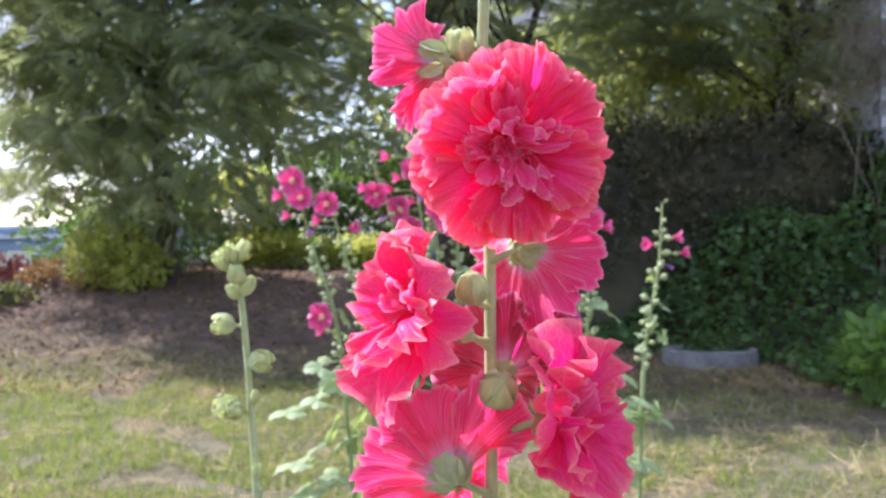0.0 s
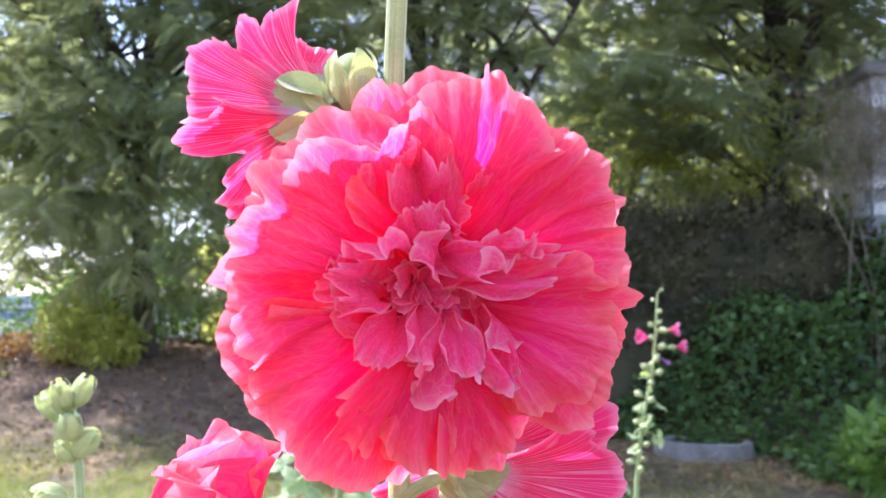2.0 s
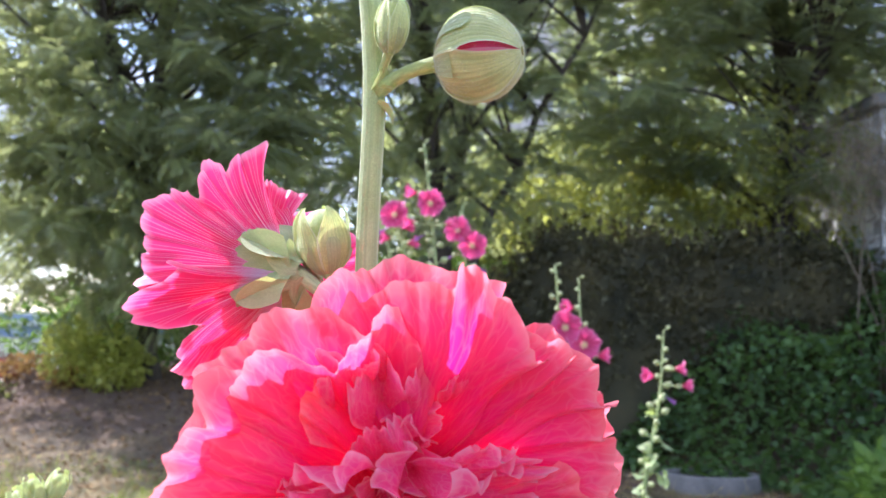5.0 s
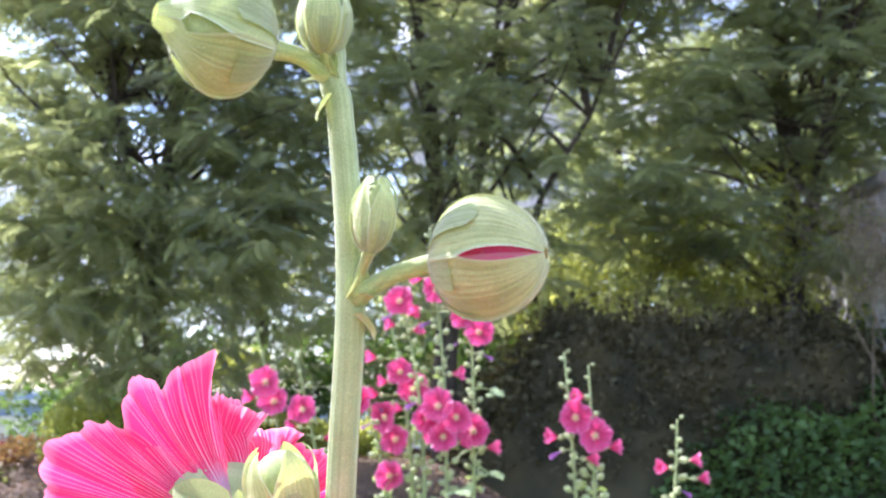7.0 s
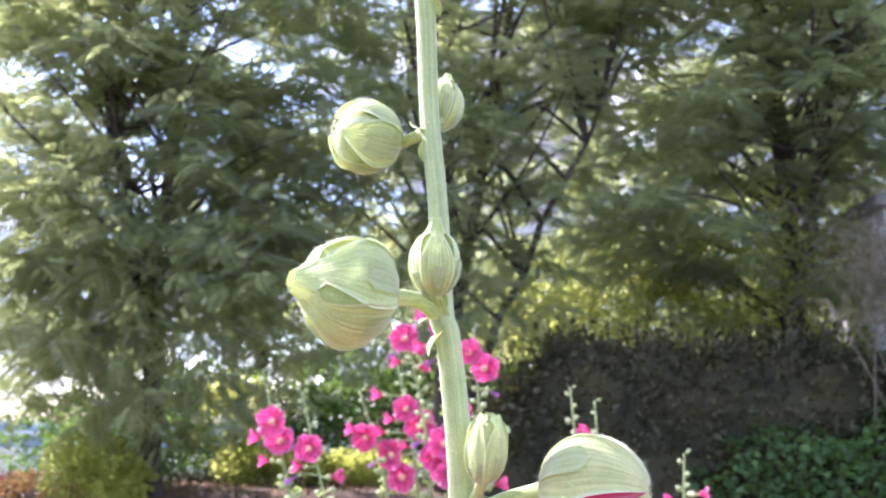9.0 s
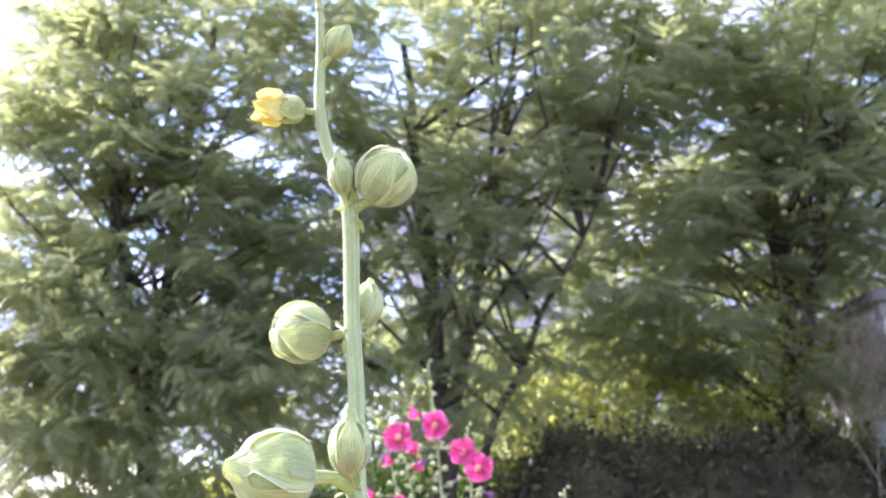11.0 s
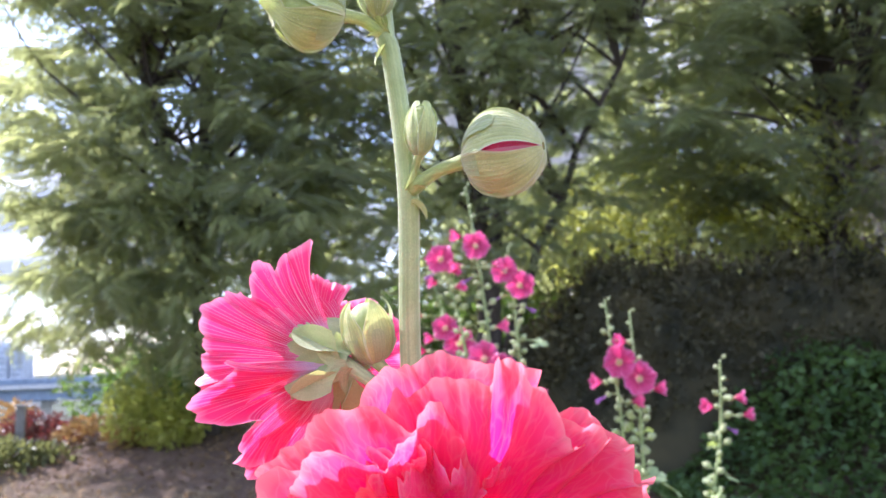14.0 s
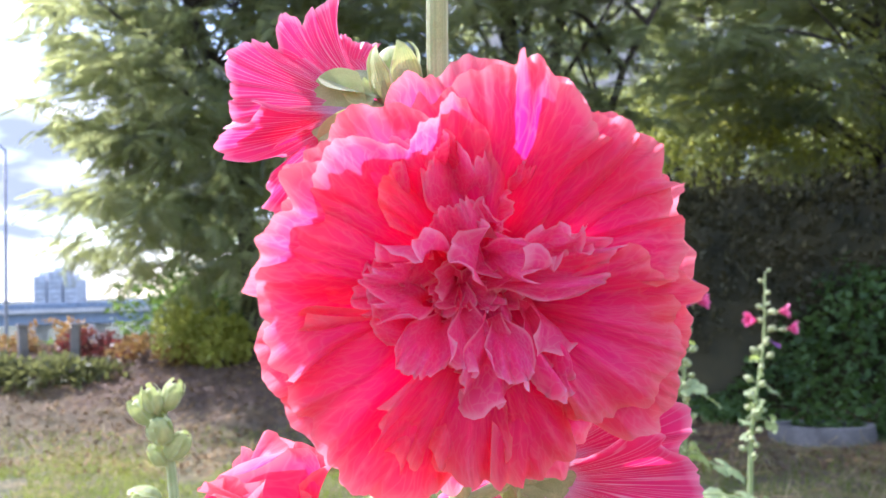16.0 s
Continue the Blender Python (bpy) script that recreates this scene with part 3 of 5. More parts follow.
def tree(x, y, trunks, blobs, tips, fronds, size, label, leaf, seed, gaps=()):
    """A tree: leaning tapered trunks, limbs to the crown, and sprays of feathered leaves at the limb tips."""
    rng = np.random.default_rng(seed)
    z = height(x, y)
    root = tagged(new("tree", None), label, "tree", "trees behind the lawn")
    root.location = (x, y, z - 0.05)
    at = np.array((x, y, z - 0.05))
    ends, _ = crown_points(rng, blobs, tips)
    paths = []
    for top, r in trunks:
        line = smooth_line([(0, 0, 0), (0.3 * (top[0] - x) + rng.normal(0, 0.08), 0.3 * (top[1] - y), 0.4 * (top[2] - z)), np.array(top) - at], 12)
        wob = rng.normal(0, 0.03, line.shape)
        wob[0] = 0
        v, f, u = tube(line + wob, [r * 1.25, r, r * 0.75, r * 0.35], 9)
        part("trunk", mesh_of("trunk", v, f, M["bark"], u), root)
        paths.append(line + wob)
    for e in ends[: tips // 7]:
        if e[2] < z + 2.6:
            continue
        line = paths[rng.integers(len(paths))]
        rel = e - at
        i = int(np.clip(np.searchsorted(line[:, 2], rel[2] * rng.uniform(0.45, 0.85)), 2, 11))
        a = line[i]
        c = (a + rel) / 2 + rng.normal(0, 0.18, 3) + np.array((0, 0, 0.2))
        v, f, u = tube(smooth_line([a, c, rel], 8), [0.032, 0.018, 0.006], 5)
        part("limb", mesh_of("limb", v, f, M["bark"], u), root)
    per = fronds // tips
    places, ways = [], []
    for e in ends:
        out = (e - (at + np.array((0, 0, 4.0)))) * np.array((1, 1, 0.3))
        out /= np.linalg.norm(out) + 1e-6
        a = rng.uniform(0, 2 * math.pi, per)  # a flat spray, its leaves spread like an umbrella
        w = np.stack([np.cos(a), np.sin(a), rng.normal(0.05, 0.18, per)], 1) + out * 0.45
        w /= np.linalg.norm(w, axis=1)[:, None]
        places.append(e - at + w * rng.uniform(0.0, 0.16, (per, 1)) + out * rng.uniform(-0.25, 0.1, (per, 1)) + rng.normal(0, 0.04, (per, 3)))
        ways.append(w)
    places, ways = np.concatenate(places), np.concatenate(ways)
    keep = np.ones(len(places), bool)
    for gx, gz, rx, rz in gaps:  # openings in the crown where the sky shows
        q = places + at
        keep &= ((q[:, 0] - gx) / rx) ** 2 + ((q[:, 2] - gz) / rz) ** 2 > rng.uniform(0.55, 1.1, len(q))
    places, ways = places[keep], ways[keep]
    me = scatter("crown", *FROND, turns(rng, places, ways, rng.uniform(0.6, 1.25, len(places)) * size, 0.45, 0.2), leaf)
    part("crown", me, root)
    return root


tree(-3.3, 10.6, [((-3.1, 10.6, 7.6), 0.10), ((-4.2, 10.4, 5.6), 0.06)],
     [(-3.3, 10.4, 5.8, 2.5, 1.9, 3.6), (-4.4, 10.0, 3.2, 1.4, 1.2, 1.6), (-2.5, 9.9, 3.0, 1.6, 1.2, 1.6), (-4.6, 10.3, 6.5, 1.4, 1.4, 2.0), (-3.6, 9.9, 2.2, 1.7, 0.9, 0.9), (-2.0, 10.2, 5.0, 1.4, 1.2, 1.6), (-4.9, 10.6, 2.6, 0.9, 0.9, 0.95), (-5.0, 10.6, 4.4, 1.0, 1.0, 1.4), (-2.7, 9.8, 1.9, 0.8, 0.5, 0.5), (-5.3, 10.9, 2.0, 0.75, 0.5, 0.55)],
     640, 9900, 0.39, "large tree with drooping feathered dark green leaves on the bank", M["tree_leaf"], 11, ((-2.25, 5.7, 0.7, 0.42), (-1.43, 3.3, 0.25, 0.25), (-3.6, 4.6, 0.25, 0.2), (-2.7, 2.55, 0.25, 0.2)))
tree(-0.1, 11.0, [((-0.7, 10.9, 7.5), 0.12), ((0.7, 11.0, 7.0), 0.09), ((1.7, 10.6, 5.2), 0.06)],
     [(-0.4, 10.9, 6.6, 2.3, 1.7, 3.0), (1.2, 10.8, 5.0, 1.9, 1.3, 1.7), (-0.9, 10.5, 3.4, 1.5, 1.0, 1.4), (1.6, 10.6, 7.6, 2.0, 1.6, 2.2), (0.9, 10.9, 3.4, 1.4, 0.8, 0.9)],
     360, 5800, 0.39, "tree with several thin leaning trunks and sparse feathered leaves", M["tree_leaf"], 12, ((-2.25, 5.7, 0.7, 0.42), (-1.43, 3.3, 0.25, 0.25), (0.6, 6.0, 0.5, 0.3), (1.1, 5.0, 0.4, 0.25)))
tree(4.0, 11.6, [((3.8, 11.4, 8.0), 0.15), ((4.7, 10.6, 6.5), 0.09)],
     [(4.0, 11.2, 6.4, 2.7, 1.9, 3.6), (2.6, 11.2, 4.0, 1.5, 1.0, 1.4), (4.5, 11.0, 5.0, 1.5, 1.2, 1.4), (5.8, 10.8, 7.0, 2.0, 1.6, 2.4), (2.5, 12.0, 4.9, 1.8, 0.9, 1.7)],
     500, 8400, 0.39, "broad dense dark green tree above the ivy slope", M["tree_leaf_soft"], 13)
tree(2.8, 15.4, [((2.6, 15.4, 6.6), 0.14), ((4.0, 15.2, 7.0), 0.1)],
     [(2.4, 15.4, 4.3, 2.6, 1.4, 2.4), (5.4, 15.4, 5.6, 2.8, 1.6, 4.2), (0.2, 15.0, 3.2, 1.8, 1.2, 1.6)],
     200, 3000, 0.50, "sunlit tree standing behind the front row of trees", M["tree_leaf_soft"], 14)
tree(-3.0, 14.4, [((-3.0, 14.4, 6.0), 0.12), ((-4.2, 14.2, 5.0), 0.08)],
     [(-3.0, 14.4, 3.1, 2.8, 1.2, 2.3), (-5.4, 14.6, 3.0, 1.5, 1.0, 1.8), (-1.2, 14.4, 3.3, 1.7, 1.0, 2.3)],
     180, 3000, 0.47, "smaller tree behind the bank with feathered leaves", M["tree_leaf_soft"], 15, ((-2.0, 3.87, 0.4, 0.35), (-3.6, 2.9, 0.3, 0.25)))


# ---- hedge, ivy, shrubs ----
OVAL = ([(0, 0, 0), (0.26, 0.35, 0.05), (0.20, 0.72, 0.02), (0, 1, -0.10), (-0.20, 0.72, 0.02), (-0.26, 0.35, 0.05)], [(0, 1, 2, 3), (0, 3, 4, 5)])


def shrub(name, blobs, k, size, leaf, label, category, seed, stems=10, twig="twig"):
    """A bush: thin stems from the ground and many small leaves in an uneven crown."""
    rng = np.random.default_rng(seed)
    x, y = blobs[0][0], blobs[0][1]
    at = np.array((x, y, height(x, y) - 0.03))
    root = tagged(new(name, None), label, category)
    root.location = at
    p, d = crown_points(rng, blobs, k, 0.5)
    lump = np.array([noise.noise(Vector(q * 2.2)) for q in p])
    p, d = p[lump > -0.22], d[lump > -0.22]
    me = scatter("foliage", *OVAL, turns(rng, p - at, d + np.array((0, 0, 0.2)), rng.uniform(0.7, 1.3, len(p)) * size, 0.7, 0.6), leaf)
    part("foliage", me, root)
    ends, _ = crown_points(rng, blobs, stems)
    for e in ends:
        foot = np.array((rng.normal(0, 0.10), rng.normal(0, 0.10), 0))
        v, f, u = tube(smooth_line([foot, (foot + e - at) / 2 + rng.normal(0, 0.08, 3), e - at], 7), [0.014, 0.009, 0.004], 5)
        part("stem", mesh_of("stem", v, f, M[twig], u), root)
    return root


def hedge():
    """The dark hedge under the trees: a lumpy core full of leaves."""
    rng = np.random.default_rng(5)
    root = tagged(new("hedge", None), "dense dark brown-green hedge in deep shade", "hedge")
    root.location = (2.3, 10.9, 0)
    nu, nv = 60, 26
    v = []
    for j in range(nv):
        a = math.pi * j / (nv - 1)
        for i in range(nu):
            s = i / (nu - 1)
            x = -2.2 + 5.6 * s
            q = 1 + 0.24 * noise.noise(Vector((x * 1.3, a * 2, 1))) + 0.05 * noise.noise(Vector((x * 6, a * 8, 4)))
            end = min(1, 4.0 * s, 4.0 * (1 - s)) ** 0.5
            v.append((x, -0.75 * math.cos(a) * q * end - 0.0, -0.2 + 2.45 * max(math.sin(a), 0) ** 0.35 * q * (0.5 + 0.5 * end)))
    part("core", mesh_of("core", v, grid_faces(nu, nv), M["hedge_leaf"]), root)
    k = rng.integers(0, len(v), 26000)
    p = np.array(v)[k] + rng.normal(0, 0.11, (len(k), 3))
    out = p * np.array((0.1, 1.0, 0.3)) + np.array((0, -0.2, 0.1))
    me = scatter("foliage", *OVAL, turns(rng, p, out, rng.uniform(0.05, 0.12, len(p)), 0.8, 0.7), M["hedge_leaf"])
    part("foliage", me, root)


hedge()


def ivy():
    """Ivy that covers the slope on the right, thick at its foot."""
    rng = np.random.default_rng(8)
    root = tagged(new("ivy_slope", None), "slope overgrown with dark green ivy", "ivy", kind="stuff")
    lobed = ([(0, 0, 0), (0.42, 0.12, 0.05), (0.34, 0.50, 0.02), (0, 1, -0.12), (-0.34, 0.50, 0.02), (-0.42, 0.12, 0.05)], [(0, 1, 2, 3), (0, 3, 4, 5)])
    pts, ways = [], []
    while len(pts) < 26000:
        x, y = rng.uniform(1.4, 7.0), rng.uniform(4.6, 11.2)
        edge = np.interp(y, [4.6, 6.2, 7.3, 8.6, 9.6, 11.2], [3.5, 3.35, 3.1, 2.9, 1.6, 1.4]) + 0.3 * noise.noise(Vector((y * 1.4, 0, 0)))
        if x < edge:
            continue
        rise = ease(0, 1.6, x - edge)
        lump = 0.5 + 0.5 * noise.noise(Vector((x * 1.1, y * 1.1, 2)))
        top = 0.10 + rise * (0.35 + 0.9 * lump) + 0.5 * ease(8.5, 10.5, y) * rise
        pts.append((x, y, height(x, y) + top * rng.random() ** 0.35))
        ways.append((-0.5, -0.8, rng.uniform(-0.4, 0.5)))
    pts = np.array(pts)
    me = scatter("leaves", lobed[0], lobed[1], turns(rng, pts, ways, rng.uniform(0.05, 0.11, len(pts)), 0.7, 0.6), M["ivy_leaf"])
    part("leaves", me, root)
    vines = []
    for _ in range(40):
        x, y = rng.uniform(3.4, 5.0), rng.uniform(6.0, 10.0)
        a = np.array((x, y, height(x, y)))
        vines.append(tube(smooth_line([a, a + (rng.uniform(-0.2, 0.3), -0.2, rng.uniform(0.3, 0.9)), a + (rng.uniform(-0.5, 0.5), -0.5, rng.uniform(0.1, 0.8))], 7), [0.008, 0.006, 0.003], 5))
    v, f, u = joined(vines)
    part("vines", mesh_of("vines", v, f, M["twig"], u), root)


ivy()
# bank-edge bush takes the brighter leaf colour in place of sunlight
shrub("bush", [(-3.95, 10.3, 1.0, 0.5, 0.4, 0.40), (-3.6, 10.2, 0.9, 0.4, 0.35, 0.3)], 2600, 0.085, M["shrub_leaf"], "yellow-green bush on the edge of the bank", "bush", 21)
shrub("bush", [(-4.6, 10.5, 0.75, 0.5, 0.4, 0.22), (-4.1, 10.3, 0.72, 0.4, 0.3, 0.2)], 1300, 0.07, M["rust_leaf"], "low rusty brown bush drying on the bank", "bush", 22)
shrub("bush", [(-5.4, 10.7, 0.78, 0.45, 0.35, 0.28), (-5.0, 10.6, 0.62, 0.4, 0.3, 0.2)], 1900, 0.07, M["red_leaf"], "dark red-leaved bush at the bank's end", "bush", 23)
shrub("bush", [(-5.4, 9.8, 0.50, 0.6, 0.45, 0.30), (-6.1, 9.9, 0.52, 0.5, 0.4, 0.30), (-4.9, 10.0, 0.45, 0.4, 0.35, 0.28)], 3600, 0.085, M["bank_leaf"], "low green bush beside bare earth", "bush", 24)
# undergrowth under the trees, its sunlit look comes from the leaf colour
shrub("bush", [(-2.2, 11.45, 1.02, 0.9, 0.35, 0.24), (-1.2, 11.5, 1.0, 0.8, 0.3, 0.2)], 5200, 0.07, M["shrub_leaf"], "yellow-green undergrowth behind the trunks, leaves coloured as if sunlit", "bush", 25)
shrub("bush", [(-2.75, 11.7, 1.65, 0.5, 0.35, 0.5)], 1500, 0.08, M["shrub_leaf"], "young yellow-green bush lit from behind", "bush", 34)
shrub("bush", [(-5.95, 10.9, 0.95, 0.45, 0.3, 0.22), (-6.5, 11.0, 0.85, 0.4, 0.3, 0.25)], 1500, 0.07, M["rust_leaf"], "straggling orange-brown bush behind the pale posts", "bush", 36)
shrub("bush", [(-6.2, 8.2, 0.35, 0.5, 0.4, 0.35)], 1400, 0.085, M["shrub_leaf"], "bright yellow-green weeds at the bank's foot", "weeds", 26)
shrub("bush", [(2.6, 11.7, 3.3, 1.7, 0.5, 1.0), (4.4, 11.3, 3.4, 1.6, 0.6, 1.2), (1.0, 12.0, 3.0, 1.2, 0.5, 0.9)], 8500, 0.085, M["shrub_leaf"], "climbing yellow-green leaves above the dark hedge", "bush", 27)
shrub("bush", [(-3.2, 12.2, 1.5, 1.5, 0.6, 0.8), (-4.8, 12.2, 1.3, 1.1, 0.6, 0.7), (-1.6, 12.4, 1.6, 1.2, 0.6, 0.9), (-3.9, 11.1, 1.5, 0.8, 0.5, 0.7), (0.0, 12.2, 1.7, 1.1, 0.5, 0.9), (-3.35, 11.0, 1.5, 0.5, 0.3, 0.75)], 13000, 0.10, M["ivy_leaf"], "dark green undergrowth along the top of the bank", "bush", 29)
shrub("bush", [(-7.0, 12.0, 0.45, 1.0, 0.7, 0.40), (-8.6, 12.0, 0.35, 1.0, 0.7, 0.40)], 4200, 0.10, M["ivy_leaf"], "rank green weeds where the bank ends", "bush", 30)
shrub("bush", [(2.2, 12.6, 2.9, 2.2, 0.6, 1.4), (4.6, 12.8, 3.0, 1.8, 0.6, 1.5), (0.2, 13.0, 2.4, 1.6, 0.6, 1.2)], 15000, 0.11, M["tree_leaf_soft"], "thick green saplings behind the dark hedge", "bush", 32)
shrub("bush", [(3.0, 18.5, 2.6, 5.0, 1.0, 2.8), (8.0, 18.0, 3.0, 4.0, 1.0, 3.2)], 17000, 0.17, M["tree_leaf_soft"], "edge of a green wood behind the trees", "wood", 33)
shrub("bush", [(3.18, 6.6, 0.34, 0.36, 0.45, 0.34), (3.5, 6.3, 0.40, 0.4, 0.4, 0.38)], 1700, 0.10, M["weed_leaf"], "leafy green weeds in front of the ivy", "weeds", 28)


def dry_bush():
    """A tangle of bare brown twigs above the ivy."""
    rng = np.random.default_rng(31)
    root = tagged(new("dry_bush", None), "leafless tangle of dry brown twigs", "bush")
    root.location = (4.45, 9.6, height(4.45, 9.6))
    for _ in range(14):
        wood, mid = [], np.array((rng.normal(0.05, 0.30), rng.normal(-0.1, 0.18), rng.uniform(2.05, 2.75)))
        for _ in range(19):
            a = mid + rng.normal(0, 0.16, 3)
            e = a + np.array((rng.normal(0.0, 0.35), rng.normal(-0.1, 0.3), rng.uniform(0.1, 0.7)))
            wood.append(tube(smooth_line([a, (a + e) / 2 + rng.normal(0, 0.14, 3), e, e + rng.normal(0, 0.2, 3) - (0, 0, 0.25)], 9), [0.0036, 0.003, 0.0018], 4))
        v, f, u = joined(wood)
        part("twig_spray", mesh_of("twig_spray", v, f, M["dry_twig"], u), root)
    for _ in range(4):
        v, f, u = tube(smooth_line([(0, 0, -0.1), (rng.normal(0, 0.1), 0.2, 0.9), (rng.normal(0, 0.3), rng.normal(0, 0.2), 2.3)], 8), [0.012, 0.006], 6)
        part("branch", mesh_of("branch", v, f, M["dry_twig"], u), root)


dry_bush()


# ---- built things ----
def ring_profile(profile, n=48):
    """A turned shape from (radius, height) pairs, closed on itself."""
    v = [(r * math.cos(2 * math.pi * i / n), r * math.sin(2 * math.pi * i / n), z) for r, z in profile for i in range(n)]
    f = grid_faces(n, len(profile), True)
    return v, f, [(i / n, j / len(profile)) for j in range(len(profile)) for i in range(n)]


def manhole():
    root = tagged(new("manhole", None), "round concrete manhole collar with a dark iron cover", "manhole")
    root.location, root.rotation_euler = (2.45, 8.75, height(2.45, 8.75) + 0.045), (radians(-3.5), 0, 0)
    v, f, u = ring_profile([(0.455, -0.2), (0.45, 0.0), (0.44, 0.078), (0.43, 0.088), (0.385, 0.088), (0.378, 0.08), (0.375, -0.06)])
    part("collar", mesh_of("collar", v, f, M["concrete"], u, False), root)
    v, f, u = ring_profile([(0.37, -0.07), (0.37, 0.030), (0.355, 0.045), (0.06, 0.045), (0.05, 0.037), (0.001, 0.037)])
    part("cover", mesh_of("cover", v, f, M["iron"], u, False), root)


manhole()


def slab(w, d, h, bevel=0.0):
    """A box standing on its base, with softened edges."""
    bm = bmesh.new()
    bmesh.ops.create_cube(bm, size=1)
    bmesh.ops.scale(bm, vec=(w, d, h), verts=bm.verts)
    bmesh.ops.translate(bm, vec=(0, 0, h / 2), verts=bm.verts)
    if bevel:
        bmesh.ops.bevel(bm, geom=bm.edges[:], offset=bevel, segments=1, affect="EDGES")
    return bm


def slab_mesh(name, w, d, h, material, bevel=0.0):
    bm = slab(w, d, h, bevel)
    me = bpy.data.meshes.new(name)
    bm.to_mesh(me)
    bm.free()
    me.materials.append(material)
    return me


def tiled_house():
    """The corner of a pale tiled building at the right."""
    root = tagged(new("house", None), "corner of a pale tiled building with a flat roof", "building")
    root.location = (7.20, 12.9, 0.9)
    part("wall", slab_mesh("wall", 4.6, 4.6, 3.10, M["mortar"]), root)
    part("roof", slab_mesh("roof", 4.8, 4.8, 0.16, M["roof_slab"], 0.03), root, pose(0, 0, 3.10))
    tile = slab_mesh("tile", 0.30, 0.02, 0.145, M["wall_tile"], 0.004)
    for row in range(14):
        for c in range(4):
            part("tile", tile, root, pose(-2.14 + 0.31 * c + (0.15 if row % 2 else 0), -2.306, 0.88 + 0.155 * row))
            part("tile", tile, root, pose(-2.306, -2.10 + 0.31 * c + (0.15 if row % 2 else 0), 0.88 + 0.155 * row, 0, 0, 90))


tiled_house()


def far_house():
    """A cream house seen in scraps through the leaves."""
    root = tagged(new("house", None), "cream apartment house behind the trees", "building")
    root.location = (1.6, 34, -6)
    part("wall", slab_mesh("wall", 7, 8, 21, M["far_wall"]), root)
    part("roof", slab_mesh("roof", 7.6, 8.6, 0.5, M["roof_slab"], 0.05), root, pose(0, 0, 21))
    pane = slab_mesh("pane", 1.3, 0.06, 1.3, M["far_glass"], 0.01)
    rim = slab_mesh("window_frame", 1.5, 0.05, 1.5, M["pier"], 0.01)
    for s in range(6):
        for c in range(3):
            w = part("window", rim, root, pose(-2.2 + 2.2 * c, -4.02, 2.0 + 3.1 * s))
            part("pane", pane, w, pose(0, -0.03, 0.1))


far_house()


def white_post():
    root = tagged(new("post", None), "white-painted post with a slanted top among the trees", "post")
    root.location = (0.35, 13.2, height(0.35, 13.2) - 0.05)
    part("shaft", slab_mesh("shaft", 0.16, 0.12, 2.6, M["pier"], 0.01), root)
    part("cap", slab_mesh("cap", 0.22, 0.18, 0.08, M["pier"], 0.02), root, pose(0, 0, 2.6))


white_post()


def fence_post(x, y, lean, seed):
    """A short peeling post with a chipped, slanted top."""
    rng = np.random.default_rng(seed)
    root = tagged(new("fence_post", None), "short weathered pale grey post among the weeds", "post", "pale posts in the weeds")
    root.location, root.rotation_euler = (x, y, height(x, y) - 0.12), (0, radians(lean), rng.uniform(0, 1.5))
    tall = 1.13 - height(x, y) + 0.10
    part("shaft", slab_mesh("shaft", 0.105, 0.095, tall, M["concrete"], 0.012), root)
    part("cap", slab_mesh("cap", 0.13, 0.12, 0.035, M["concrete"], 0.012), root, pose(0, 0, tall, 0, 8, 0))


fence_post(-5.97, 10.2, -3, 1)
fence_post(-5.36, 10.2, 1, 2)


def city():
    """Towers on the far shore, distance haze put into their pale colours."""
    rng = np.random.default_rng(3)
    for x, w, h in ((-376, 9, 25), (-364, 10, 28), (-352, 9, 22)):
        root = tagged(new("tower", None), "high-rise tower far off across the water, haze in its pale colours", "building", "far towers")
        root.location = (x, 640, -7)
        part("wall", slab_mesh("wall", w, 16, h, M["city_wall"]), root)
        part("roof", slab_mesh("roof", w * 0.5, 8, 3, M["city_wall"]), root, pose(0, 0, h))
        band = slab_mesh("window_band", w * 0.9, 0.4, 1.2, M["haze_toned_glass"])
        for s in range(int(h // 4) - 1):
            part("window_band", band, root, pose(0, -8.1, 3 + 4 * s))


city()


def viaduct():
    """A road bridge on white piers with a blue girder."""
    root = tagged(new("bridge", None), "road bridge with a blue girder on white piers", "bridge")
    root.location = (-44, 66, -7.2)
    root.rotation_euler = (0, 0, radians(12))
    part("deck", slab_mesh("deck", 70, 6, 0.35, M["pier"], 0.05), root, pose(0, 0, 7.5))
    part("girder", slab_mesh("girder", 70, 5.0, 0.85, M["girder"], 0.05), root, pose(0, 0, 6.65))
    part("parapet", slab_mesh("parapet", 70, 0.2, 0.45, M["girder"], 0.03), root, pose(0, -2.9, 7.85))
    for k in range(-7, 8):
        pier = part("pier", slab_mesh("pier", 0.9, 3.2, 6.2, M["pier"], 0.1), root, pose(3.6 * k * 1.2, 0, 0))
        part("pier_head", slab_mesh("pier_head", 1.4, 4.6, 0.45, M["pier"], 0.08), pier, pose(0, 0, 6.2))
    lamp = tagged(new("street_lamp", None), "thin grey street lamp on the bridge", "street lamp")
    lamp.location = (-25.5, 40.5, height(-25.5, 40.5) - 0.1)
    v, f, u = tube([(0, 0, 0), (0, 0, 6), (0, 0, 14.4)], [0.12, 0.09, 0.07], 8)
    part("pole", mesh_of("pole", v, f, M["steel"], u), lamp)
    v, f, u = tube(smooth_line([(0, 0, 14.3), (-0.5, 0, 14.7), (-1.6, 0, 14.75)], 8), [0.05, 0.04], 6)
    part("arm", mesh_of("arm", v, f, M["steel"], u), lamp)
    part("lamp_head", slab_mesh("lamp_head", 0.7, 0.25, 0.14, M["steel"], 0.03), lamp, pose(-1.7, 0, 14.68))


